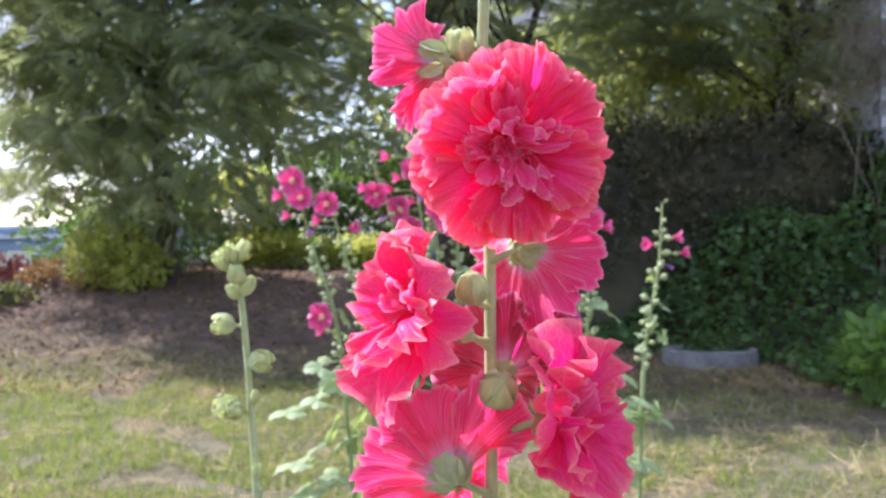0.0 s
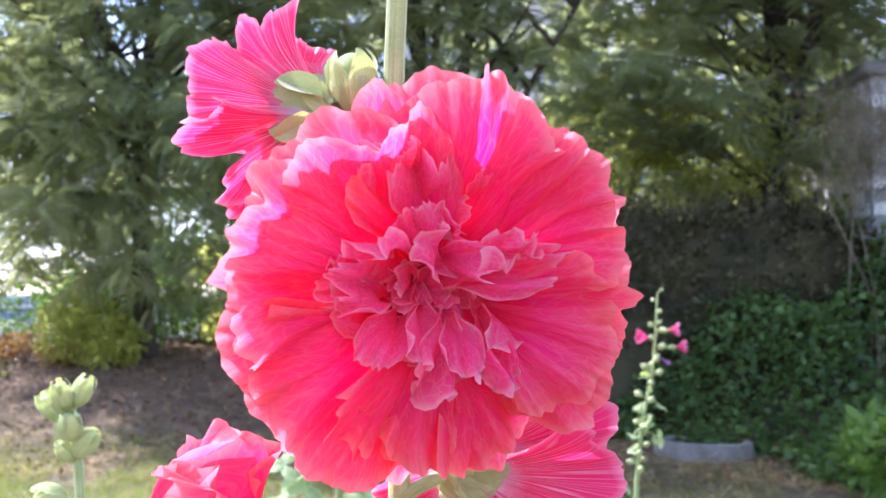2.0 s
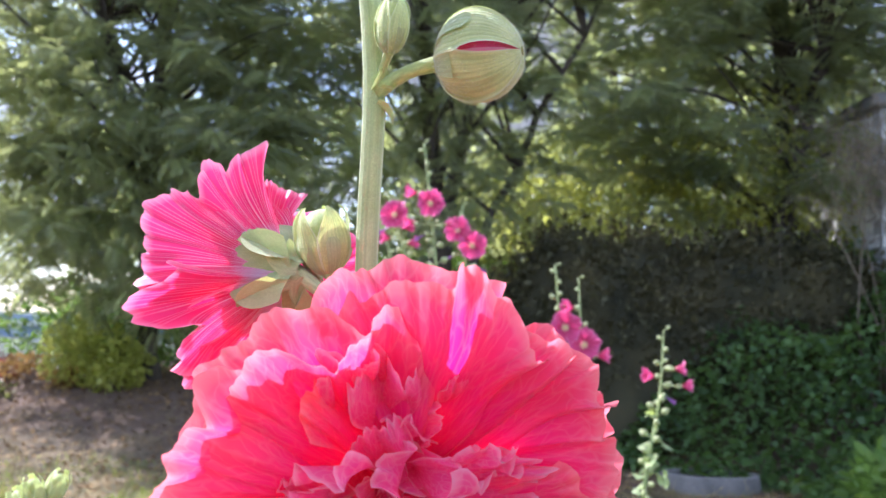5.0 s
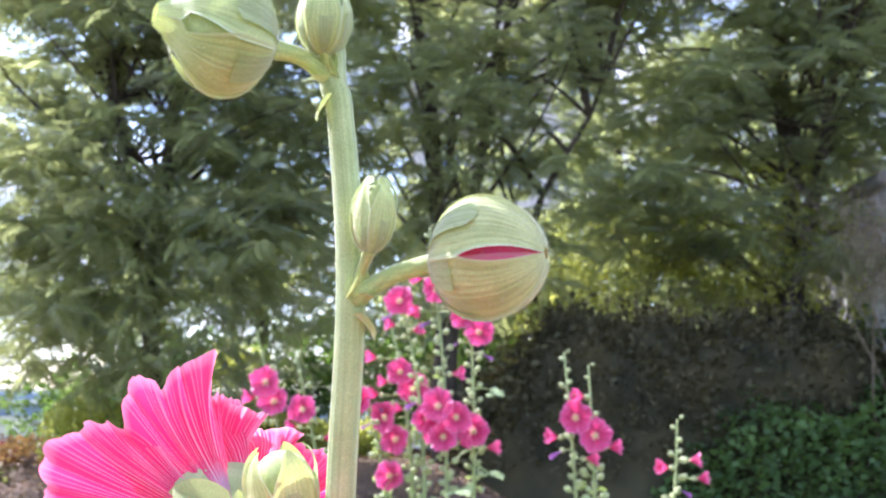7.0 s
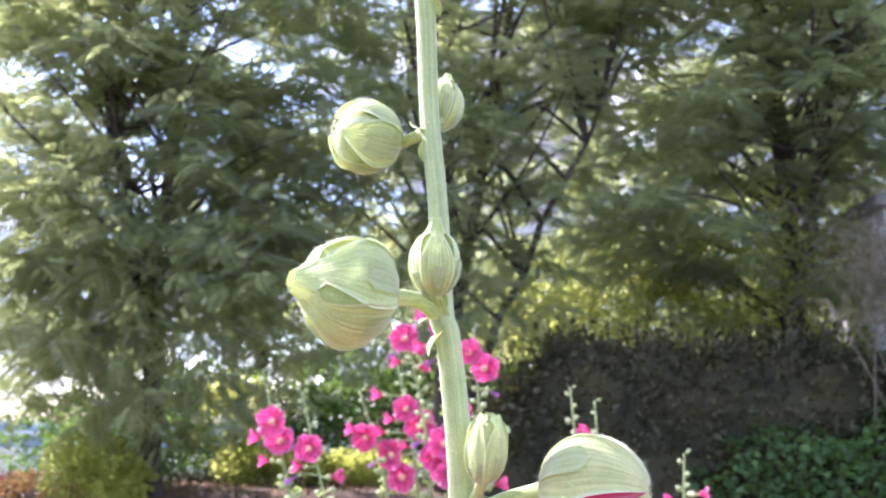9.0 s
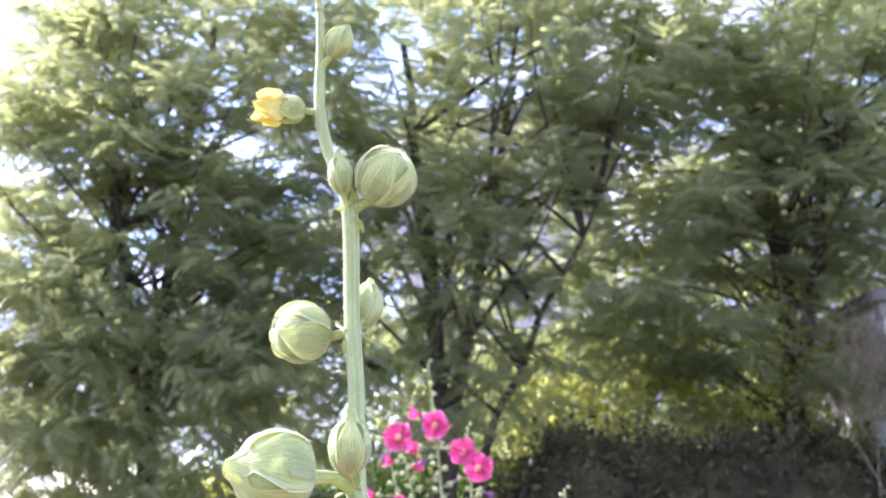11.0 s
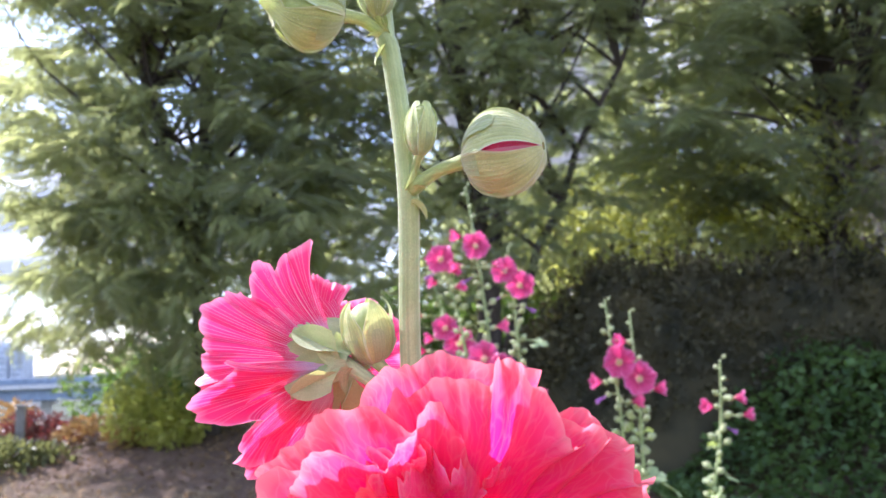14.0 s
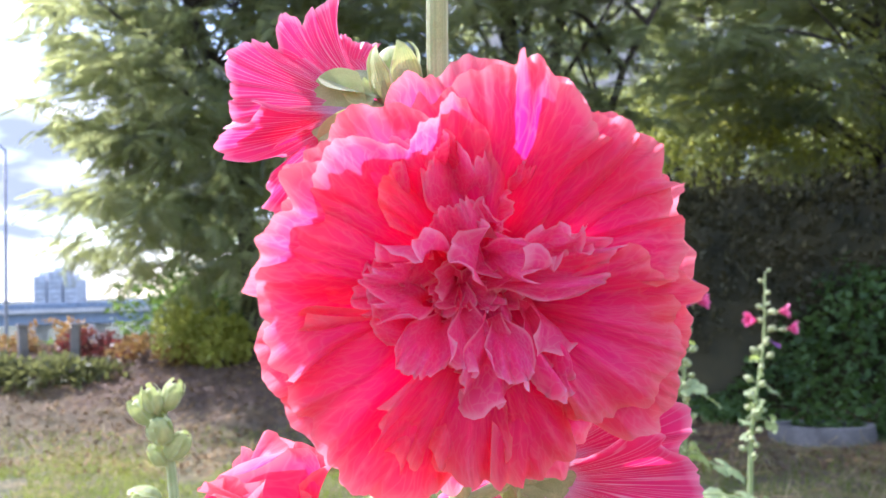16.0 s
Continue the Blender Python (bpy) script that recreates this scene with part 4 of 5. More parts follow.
viaduct()


# ---- hollyhocks ----
def petal(name, length, half, rise0, rise1, ruffle, pleat, seed, material, nu=27, nv=18, notch=0.10, cleft=0.0, width=None, base=0.003, point=0.22, fold=8.0, twist=0.0, fine=1.0, spoon=0.45, curl=0.0):
    """A petal that grows outwards (+x) from the flower's axis (z). half: half its spread in degrees; with width it is a strap of that
    half width instead. It leaves the base at rise0 degrees and ends at rise1; ruffle and pleat bend it, notch cuts its edge."""
    v, uv = [], []
    us = np.linspace(-1, 1, nu)
    cols = []
    for i, u in enumerate(us):
        end = point * abs(u) ** 3 if width is None else 0.5 * (1 - math.sqrt(max(0, 1 - 0.97 * u * u)))
        crease = 1.2 * noise.noise(Vector((u * 5.0, seed, 12.0))) + 0.8 * noise.noise(Vector((u * 11.0, seed, 14.0)))
        tip = length * (1 - end + notch * noise.noise(Vector((u * 2.6, seed, 0.3))) + 0.42 * fine * notch * noise.noise(Vector((u * 8.0, seed, 5.3))) + 0.016 * fine * noise.noise(Vector((u * 23.0, seed, 9.1))))
        if cleft:
            for q in range(3):
                u0 = -0.75 + 0.75 * q + 0.3 * noise.noise(Vector((q * 3.3, seed, 1.7)))
                tip -= length * cleft * (0.4 + abs(noise.noise(Vector((q * 5.1, seed, 2.9))))) * math.exp(-((u - u0) / 0.11) ** 2)
        lean = 14 * noise.noise(Vector((u * 1.3, seed, 8.1)))
        turn = curl * (1.1 * noise.noise(Vector((u * 2.3, seed, 21.0))) + 0.55 * noise.noise(Vector((u * 4.8, seed, 25.0))) + 0.16 * noise.noise(Vector((u * 12.0, seed, 29.0))))
        r, z, col = base, 0.0, []
        for j in range(nv):
            t = j / (nv - 1)
            a = radians(rise0 + (rise1 - rise0) * t ** 0.8 + lean * t + turn * max(0.0, t - 0.62) / 0.38)
            if j:
                r += math.cos(a) * tip / (nv - 1)
                z += math.sin(a) * tip / (nv - 1)
            d = length * (ruffle * t ** 1.6 * noise.noise(Vector((u * 2.0, t * 1.3, seed))) * 1.3
                          + 0.55 * fine * ruffle * t ** 5 * noise.noise(Vector((u * 5.5, seed, 2.0)))
                          + 0.22 * fine * ruffle * t ** 8 * noise.noise(Vector((u * 13.0, seed, 4.0)))
                          + 1.5 * fine * pleat * t ** 4 * noise.noise(Vector((u * 17.0, t * 2.0, seed + 7)))
                          + 2.0 * pleat * t * (1.15 - 0.35 * t) * crease
                          + 0.45 * pleat * t * (1.1 - 0.5 * t) * math.sin(fold * u * (1 + 0.25 * noise.noise(Vector((u * 2, seed, 6)))) + seed * 3.1))
            rr, zz = r - math.sin(a) * d, z + math.cos(a) * d
            if width is None:
                ang = radians(half) * u * (0.55 + 0.45 * t ** 0.7) + twist * t
                col.append((rr * math.cos(ang), rr * math.sin(ang), zz))
            else:
                side = u * width * (0.25 + 0.75 * ease(0.0, 0.75, t))
                cup = spoon * width * u * u * (1 - 0.6 * t)
                col.append((rr - math.sin(a) * cup, side, zz + math.cos(a) * cup))
        cols.append(col)
    for j in range(nv):
        for i in range(nu):
            v.append(cols[i][j])
            uv.append((us[i] * 0.5 + 0.5, j / (nv - 1)))
    return mesh_of(name, v, grid_faces(nu, nv), material, uv)


def sepal_blade(length, width, rise0, rise1, seed, nu=9, nv=12):
    """A pointed green blade that grows outwards from the axis; verts, faces, uv."""
    v, uv, r, z = [], [], 0.002, 0.0
    for j in range(nv):
        t = j / (nv - 1)
        a = radians(rise0 + (rise1 - rise0) * t)
        if j:
            r += math.cos(a) * length / (nv - 1)
            z += math.sin(a) * length / (nv - 1)
        w = width * (math.sin(math.pi * (0.22 + 0.78 * t)) ** 0.8 if t < 1 else 0.02)
        for i in range(nu):
            u = 2 * i / (nu - 1) - 1
            cup = 0.25 * w * u * u + 0.05 * width * noise.noise(Vector((u * 2, t * 3, seed)))
            v.append((r - math.sin(a) * cup, u * w, z + math.cos(a) * cup))
            uv.append((i / (nu - 1), t))
    return v, grid_faces(nu, nv), uv


def spun(piece, angle):
    v, f, u = piece
    c, s = math.cos(angle), math.sin(angle)
    return [(x * c - y * s, x * s + y * c, z) for x, y, z in v], f, u


def calyx_mesh(size, rise, seed, material, broad=0.50, bract=0.62):
    """The green cup behind a flower: five broad sepals and a ring of narrow bracts."""
    out = []
    for k in range(5):
        out.append(spun(sepal_blade(size, size * broad, rise + 25, rise - 14, seed + k), k * 2 * math.pi / 5 + 0.3))
    for k in range(6):
        piece = sepal_blade(size * bract, size * bract * 0.32, rise + 10, rise - 30, seed + 10 + k)
        v, f, u = spun(piece, k * math.pi / 3)
        out.append(([(x, y, z - 0.0012) for x, y, z in v], f, u))
    v, f, u = joined(out)
    return mesh_of("flower", v, f, material, u)


def in_plant(root, m):
    return Matrix.Translation(-root.location) @ m


def stalk(root, owner, a, b, r, sag=0.0, name="flower_stalk"):
    """A short stalk from the stem at a to the base at b, as a piece of its flower or bud."""
    a, b = np.array(a, float), np.array(b, float)
    mid = (a + b) / 2 + np.array((0, 0, sag))
    v, f, u = tube(smooth_line([a, mid, b], 9), [r * 1.35, r, r * 0.95, r * 1.25], 9)
    inv = owner.matrix_basis.inverted() @ Matrix.Translation(-root.location)
    v = [tuple(inv @ Vector(q)) for q in v]
    part(name, mesh_of(name, v, f, M["bud_stalk" if name == "bud_stalk" else "stem"], u), owner)


def double_flower(root, place, normal, spin, radius, seed, foot=None, core=None, rings=None, soft=False, stretch=0.0):
    """A double flower: rings of pleated guard petals round a crumpled core."""
    rng = np.random.default_rng(seed)
    fl = part("flower", calyx_mesh(radius * 0.5, 10 if soft else -16, seed, M["calyx"]), root, in_plant(root, facing(place, normal, spin)), "double pink flower with ruffled petals")
    rings = rings or ((8, 1.11, 42, 22, -5, 0.24), (7, 1.07, 40, 28, 2, 0.27), (3, 1.0, 36, 34, 10, 0.28))
    for ring, (count, size, half, r0, r1, ruf) in enumerate(rings):
        for k in range(count):
            around = 2 * math.pi * (k + 0.5 * ring + rng.uniform(-0.14, 0.14)) / count
            if soft:
                reach = (1 + stretch * math.sin(around + spin) ** 2) * rng.uniform(0.88, 1.10)
                me = petal("petal", reach * radius * size * 1.02, half * rng.uniform(0.9, 1.15), r0 + rng.normal(0, 4), r1 + rng.normal(0, 12), ruf, 0.010, seed + ring * 20 + k * 1.37, M["petal_front"], 75, 28, 0.08, 0.012, fold=5, fine=0.62, curl=44)
            else:
                low = math.exp(-((around - 4.95) / 0.20) ** 2)  # the gap under the flower through which its calyx shows
                reach = rng.uniform(0.95, 1.03) * (1 - 0.22 * low) - (0.16 * rng.random() if ring == 2 else 0)
                me = petal("petal", reach * radius * size, half * rng.uniform(0.85, 1.2), r0 + rng.normal(0, 3), r1 + rng.normal(0, 7), ruf, 0.0115, seed + ring * 20 + k * 1.37, M["petal_front"], 95, 30, 0.075, 0.025, fold=8, fine=0.95, curl=56)
            part("petal", me, fl, Matrix.Translation((0, 0, 0.0022 * ring)) @ Matrix.Rotation(around, 4, "Z"))
    for k, (bx, by, tx, ty, w) in enumerate(core or ()):
        reach, ang = math.hypot(tx - bx, ty - by), math.atan2(ty - by, tx - bx)
        inner = max(0.0, 1 - math.hypot(bx, by) / 0.020)
        flat = ease(0.010, 0.022, reach)
        me = petal("core_petal", reach * 1.15 + 0.0045 * (1 - flat), 0, 78 - 34 * flat + rng.normal(0, 8), 22 - 14 * flat + 10 * inner + rng.normal(0, 16), 0.42, 0.006, seed + 50 + k * 1.71, M["petal_core"], 39, 25, 0.08, 0.025, w * 1.40, 0.0008, fold=3, fine=0.7, spoon=0.5, curl=80)
        part("core_petal", me, fl, Matrix.Translation((bx, by, 0.008 + 0.008 * inner)) @ Matrix.Rotation(ang, 4, "Z") @ Matrix.Rotation(rng.normal(0, 0.45), 4, "X"))
    for k in range(20 if core and not soft else 0):  # small crumpled petals that fill the core
        a, d = rng.uniform(0, 2 * math.pi), 0.004 * rng.random() if k < 9 else 0.018 * math.sqrt(rng.random())
        me = petal("core_petal", rng.uniform(0.009, 0.015), 0, rng.uniform(60, 95), rng.uniform(0, 50), 0.40, 0.006, seed + 90 + k * 2.13, M["petal_core"], 27, 17, 0.12, 0.05, rng.uniform(0.0038, 0.0072), 0.0006, fold=4, fine=0.9, spoon=0.6, curl=95)
        part("core_petal", me, fl, Matrix.Translation((d * math.cos(a) - 0.005, d * math.sin(a) + 0.004, 0.006)) @ Matrix.Rotation(a + rng.normal(0, 0.8), 4, "Z") @ Matrix.Rotation(rng.normal(0, 0.6), 4, "X"))
    if foot is not None:
        stalk(root, fl, foot, Vector(place) - Vector(normal).normalized() * (0.002 if soft else 0.007), 0.0022)
    return fl


def wide_flower(root, place, normal, spin, radius, seed, material, foot=None, rise=(52, 22), count=6, label="pink flower seen from behind with white veins", sepals=0.55, notch=0.13, cleft=0.06):
    """An open flower of broad overlapping petals on a green calyx."""
    rng = np.random.default_rng(seed)
    fl = part("flower", calyx_mesh(radius * sepals, rise[0] - 8, seed, M["calyx"], 0.62, 0.38), root, in_plant(root, facing(place, normal, spin)), label)
    for k in range(count):
        me = petal("petal", radius * rng.uniform(0.98, 1.10) * 1.12, 40 * rng.uniform(0.92, 1.1), rise[0] + rng.normal(0, 3), rise[1] + rng.normal(0, 7), 0.21, 0.010, seed + k * 1.9, material, 71, 24, notch, cleft, fold=7, fine=1.4, curl=46)
        part("petal", me, fl, Matrix.Translation((0, 0, 0.0025 + 0.0006 * (k % 2))) @ Matrix.Rotation(2 * math.pi * (k + rng.uniform(-0.1, 0.1)) / count, 4, "Z"))
    for k in range(4):
        me = petal("inner_petal", radius * rng.uniform(0.6, 0.8), 34, rise[0] + 12, rise[1] + 14, 0.16, 0.02, seed + 40 + k * 1.3, M["petal_front"], 21, 13, 0.15)
        part("inner_petal", me, fl, Matrix.Translation((0, 0, 0.006)) @ Matrix.Rotation(2 * math.pi * (k + 0.4) / 4, 4, "Z"))
    if foot is not None:
        stalk(root, fl, foot, Vector(place) + Vector(normal).normalized() * 0.003, 0.0022)
    return fl


def egg(rx, rz, n=20, m=14, beak=0.0):
    v, uv = [], []
    for j in range(m + 1):
        a = math.pi * j / m
        t = j / m
        z = -math.cos(a) * rz + beak * rz * max(0, t - 0.8) * 2
        for i in range(n):
            w = 2 * math.pi * i / n
            q = rx * max(math.sin(a), 0.02)
            v.append((q * math.cos(w), q * math.sin(w), z + rz))
            uv.append((i / n, t))
    return v, grid_faces(n, m + 1, True), uv


def wrap_sepal(rx, rz, half, lift, beak, ridge, seed, short=0.97, nu=45, nv=17, full=False, slit=0.0):
    """One sepal that wraps an egg from its base to its tip, with a raised rim; +x is its middle."""
    v, uv = [], []
    for j in range(nv):
        t = 0.03 + (short - 0.03) * j / (nv - 1)
        a = math.pi * t
        taper = 1.0 if t < 0.5 or full else max(0.03, 1 - (t - 0.5) / (short - 0.5 + 0.02)) ** 0.6 * 1.0
        tip = max(0.0, (t - 0.72) / 0.25)
        for i in range(nu):
            u = 2 * i / (nu - 1) - 1
            w = radians(half) * u * (max(taper, min(1.0, 4 * max(0.0, t - 0.80) / 0.11)) if t > 0.5 and beak >= 0.3 else taper if t > 0.5 else 1.0)
            if slit and u * slit > 0:
                w -= radians(slit) * abs(u) * max(0.0, math.sin(math.pi * (t - 0.46) / 0.50)) ** 0.6 if 0.46 < t < 0.96 else 0.0
            k = 1 + lift + ridge * abs(u) ** 5 + 0.006 * math.cos(11 * u * math.pi) * min(1, 3 * t) + 0.012 * noise.noise(Vector((u * 3, t * 4, seed))) + 0.10 * beak * tip ** 2
            nub = max(0.0, (t - 0.86) / 0.11) if beak >= 0.3 and not full else 0.0
            q = rx * k * max(math.sin(a), 0.19 * min(1, nub * 3) * (1 - 0.35 * max(0, nub - 0.7))) + 0.012 * rx * tip
            z = rz - math.cos(a) * rz * (1 + 0.5 * lift) + beak * rz * (0.16 * tip ** 2 + 0.50 * nub)
            v.append((q * math.cos(w), q * math.sin(w), z))
            uv.append((0.5 + 0.5 * u, t))
    return v, grid_faces(nu, nv), uv


def bud(root, place, axis, rx, rz, foot, seed, spin=0.0, beak=0.3, gap=0.0, crown=0.0, r=0.0019, sag=0.0, core=None, label="", hairs=0, bracts=True, seam=None, cover=0.40):
    """A closed bud centred at place: a soft core in five wrapping sepals, small bracts at its base, and its stalk."""
    n = Vector(axis).normalized()
    base = Vector(place) - n * rz
    if seam:  # turn the slit between two sepals this way
        s = facing(base, n).to_3x3().inverted() @ Vector(seam)
        spin = math.atan2(s.y, s.x)
    v, f, u = egg(rx * 0.965, rz * 0.97)
    ob = part("bud", mesh_of("bud", v, f, core or M["sepal"], u), root, in_plant(root, facing(base, n, spin)), label)
    for k in range(5):
        ang = 2 * math.pi * k / 5
        slit = gap * {0: -1, 4: 1}.get(k, 0)
        v, f, u = wrap_sepal(rx, rz, 37.2 if gap else 38.5, 0.012 + 0.012 * (k % 2), beak, 0.125, seed + k, 0.90 if crown else 0.975, full=gap > 0, slit=slit)
        if crown:
            v = [(x + rx * crown * max(0, z / rz - 1.2), y, z + 0.15 * crown * rz * max(0, z / rz - 1.2)) for x, y, z in v]
        part("sepal", mesh_of("sepal", v, f, M["sepal"], u), ob, Matrix.Rotation(ang + math.pi / 5, 4, "Z"))
    if bracts:
        for k in range(6):
            piece = wrap_sepal(rx * 1.03, rz, 15 + 12 * (cover - 0.4), 0.02, 0.0, 0.04, seed + 20 + k, cover + 0.07 * (k % 3), 9, 12)
            part("bract", mesh_of("bract", *piece[:2], M["calyx"], piece[2]), ob, Matrix.Rotation(2 * math.pi * (k + 0.3) / 6, 4, "Z"))
    if hairs:
        rng = np.random.default_rng(seed)
        d = rng.normal(0, 1, (hairs, 3))
        d /= np.linalg.norm(d, axis=1)[:, None]
        p = d * np.array((rx, rx, rz)) * 1.02 + np.array((0, 0, rz))
        me = scatter("down", [(-0.045, 0, 0), (0.045, 0, 0), (0, 1, 0.1)], [(0, 1, 2)], turns(rng, p, d, rng.uniform(0.0004, 0.0011, hairs), 1.0, 0.35), M["hair"])
        part("down", me, ob)
    if foot is not None:
        stalk(root, ob, foot, base + n * 0.001, r, sag, "bud_stalk")
        if hairs:
            for side in (-1, 1):
                piece = sepal_blade(r * 3.6, r * 1.5, 65, 10, seed + side)
                way = (Vector(base) - Vector(foot)).normalized() + Vector((0, -0.5 * side, -0.25))
                inv = ob.matrix_basis.inverted() @ Matrix.Translation(-root.location) @ facing(Vector(foot) + Vector((0, -0.0012, -r * 0.9)), way, 1.6 * side)
                part("stipule", mesh_of("stipule", [tuple(inv @ Vector(q)) for q in piece[0]], piece[1], M["bud_stalk"], piece[2]), ob)
    return ob


# the main plant
STEM = [(0.104, 0.548, -0.02), (0.100, 0.545, 0.6), (0.0965, 0.540, 1.10), (0.0955, 0.540, 1.28), (0.0955, 0.540, 1.40), (0.0925, 0.540, 1.488), (0.0938, 0.534, 1.546),
        (0.0905, 0.530, 1.585), (0.0885, 0.530, 1.594), (0.0875, 0.532, 1.62), (0.0850, 0.534, 1.645), (0.0830, 0.532, 1.680), (0.0770, 0.531, 1.695), (0.0725, 0.530, 1.712), (0.0715, 0.530, 1.735), (0.0705, 0.530, 1.752)]
STEM_R = [0.0055, 0.0048, 0.0042, 0.0036, 0.0034, 0.0033, 0.0033, 0.0030, 0.0031, 0.0025, 0.0025, 0.0027, 0.0018, 0.0019, 0.0014, 0.0012]


def main_plant():
    root = tagged(new("hollyhock", None), "tall pink double-flowered hollyhock with pale green buds", "flower", "hollyhocks")
    root.location = STEM[0]
    p = smooth_line(STEM, 150)
    v, f, u = tube(p - np.array(STEM[0]), np.interp(np.linspace(0, 1, 150), np.linspace(0, 1, len(STEM_R)), STEM_R), 20, 7, 0.035)
    part("stem", mesh_of("stem", v, f, M["stem"], u), root)
    rng = np.random.default_rng(2)
    k = rng.integers(88, 149, 2600)
    w = rng.uniform(0, 2 * math.pi, len(k))
    r = np.interp(k / 149, np.linspace(0, 1, len(STEM_R)), STEM_R)
    d = np.stack([np.cos(w), np.sin(w), rng.normal(0, 0.2, len(k))], 1)
    q = p[k] - np.array(STEM[0]) + d * np.array((1, 1, 0)) * r[:, None] + np.stack([0 * w, 0 * w, rng.uniform(-0.003, 0.003, len(k))], 1)
    me = scatter("down", [(-0.045, 0, 0), (0.045, 0, 0), (0, 1, 0.1)], [(0, 1, 2)], turns(rng, q, d, rng.uniform(0.0003, 0.0012, len(k)), 1.0, 0.3), M["hair"])
    part("down", me, root)
    mm = 0.00008  # the crumpled core: base, tip and half width of each petal
    core = [(bx * mm - 0.005, by * mm + 0.007, tx * mm - 0.005, ty * mm + 0.007, w * mm) for bx, by, tx, ty, w in (
        (-81, 73, -265, 143, 105), (-180, 190, -246, 350, 45), (-11, 193, -41, 395, 78), (-80, 260, -136, 390, 42), (-11, 73, -61, 205, 62),
        (59, -5, 110, 170, 82), (110, 150, 110, 265, 62), (140, 235, 165, 330, 36), (150, 60, 270, 185, 66), (70, -27, 385, 5, 66),
        (20, -32, -115, 25, 72), (-160, -45, -320, -5, 60), (-130, -105, -310, -140, 62), (50, -135, 10, -365, 82), (90, -165, 100, -330, 54),
        (180, -120, 245, -375, 60), (190, -65, 345, -115, 52), (-30, -115, -65, -250, 72), (-70, -150, -150, -300, 60), (60, 60, 190, 50, 50))]
    double_flower(root, (0.1050, 0.508, 1.436), (0.28, -0.93, -0.20), 0.0, 0.0508, 3, (0.0945, 0.539, 1.428), core)
    side_core = [(0.006 * math.cos(a), 0.006 * math.sin(a), (0.021 + 0.004 * math.sin(3 * a)) * math.cos(a + 0.3), (0.021 + 0.004 * math.sin(3 * a)) * math.sin(a + 0.3), 0.0075) for a in np.arange(0, 6.2, 0.78)]
    double_flower(root, (0.0610, 0.524, 1.343), (-0.80, -0.55, 0.16), 0.8, 0.046, 27, (0.0945, 0.539, 1.322), side_core[:4], ((5, 1.0, 54, 56, 12, 0.46), (4, 0.92, 50, 68, 28, 0.48)), True, 0.40)
    double_flower(root, (0.127, 0.524, 1.281), (0.80, -0.54, 0.22), 0.3, 0.049, 41, (0.0965, 0.539, 1.268), side_core[:4], ((5, 1.0, 54, 54, 10, 0.46), (4, 0.92, 50, 66, 26, 0.48)), True, 0.20)
    wide_flower(root, (0.0735, 0.540, 1.493), (-0.68, 0.72, -0.06), 0.4, 0.0370, 5, M["petal_back"], (0.0925, 0.539, 1.478), (54, 24), count=7, notch=0.13, sepals=0.70, cleft=0.10)
    wide_flower(root, (0.112, 0.538, 1.382), (0.52, 0.76, -0.24), 0.2, 0.042, 61, M["petal_back"], (0.0955, 0.539, 1.372), (46, 16), sepals=0.40)
    wide_flower(root, (0.1040, 0.549, 1.302), (0.05, 0.88, 0.46), 0.5, 0.043, 71, M["petal_dark"], (0.0960, 0.541, 1.296), (44, 14), label="crimson flower seen from behind, petals darkened as if shaded", sepals=0.22)
    wide_flower(root, (0.075, 0.512, 1.246), (-0.38, 0.72, 0.42), 0.1, 0.050, 81, M["petal_back"], (0.0962, 0.539, 1.232), (42, 12), sepals=0.42)
    # buds on the upper stem, from below upwards
    bud(root, (0.0795, 0.543, 1.502), (-0.15, -0.15, 1), 0.0078, 0.0100, (0.0925, 0.540, 1.482), 1, 0.4, 0.2, crown=0.45, label="small bud with a crown of pointed sepals")
    bud(root, (0.1236, 0.5245, 1.5525), (0.92, -0.38, 0.05), 0.0122, 0.0125, (0.0945, 0.533, 1.5445), 2, 0.0, 0.05, gap=8, seam=(0.1, -1, -0.06), r=0.0021, sag=0.0015, core=M["petal_core"], label="swollen green bud splitting open on pink petals", hairs=2600)
    bud(root, (0.0992, 0.526, 1.5612), (0.10, -0.12, 1), 0.0046, 0.0078, (0.0950, 0.533, 1.5470), 3, 0.2, 0.4, crown=0.25, r=0.0013, hairs=800)
    bud(root, (0.0682, 0.513, 1.5965), (-0.82, -0.52, 0.08), 0.0119, 0.0108, (0.0890, 0.530, 1.5925), 4, 0.9, 0.42, r=0.0020, sag=0.0018, hairs=2600, label="fat green bud with a beaked tip")
    bud(root, (0.0872, 0.5235, 1.6045), (0.02, -0.15, 1), 0.0058, 0.0078, (0.0885, 0.528, 1.5940), 5, 0.3, 0.6, r=0.0014, hairs=900)
    bud(root, (0.0685, 0.540, 1.6408), (-0.82, -0.50, 0.10), 0.0091, 0.0091, (0.0850, 0.534, 1.6405), 6, 0.2, 0.2, r=0.0016, hairs=6000, crown=0.2, cover=0.66)
    bud(root, (0.0882, 0.541, 1.6500), (0.15, 0.20, 1), 0.0052, 0.0074, (0.0860, 0.535, 1.6420), 7, 0.2, 0.4, r=0.0013, hairs=800)
    bud(root, (0.0945, 0.528, 1.6888), (0.55, -0.40, 0.75), 0.0092, 0.0092, (0.0835, 0.532, 1.6790), 8, 0.5, 0.2, r=0.0017, hairs=6000, crown=0.12, cover=0.5)
    bud(root, (0.0808, 0.527, 1.6890), (-0.15, -0.15, 1), 0.0038, 0.0064, (0.0828, 0.531, 1.6800), 9, 0.2, 0.4, r=0.0012, hairs=600)
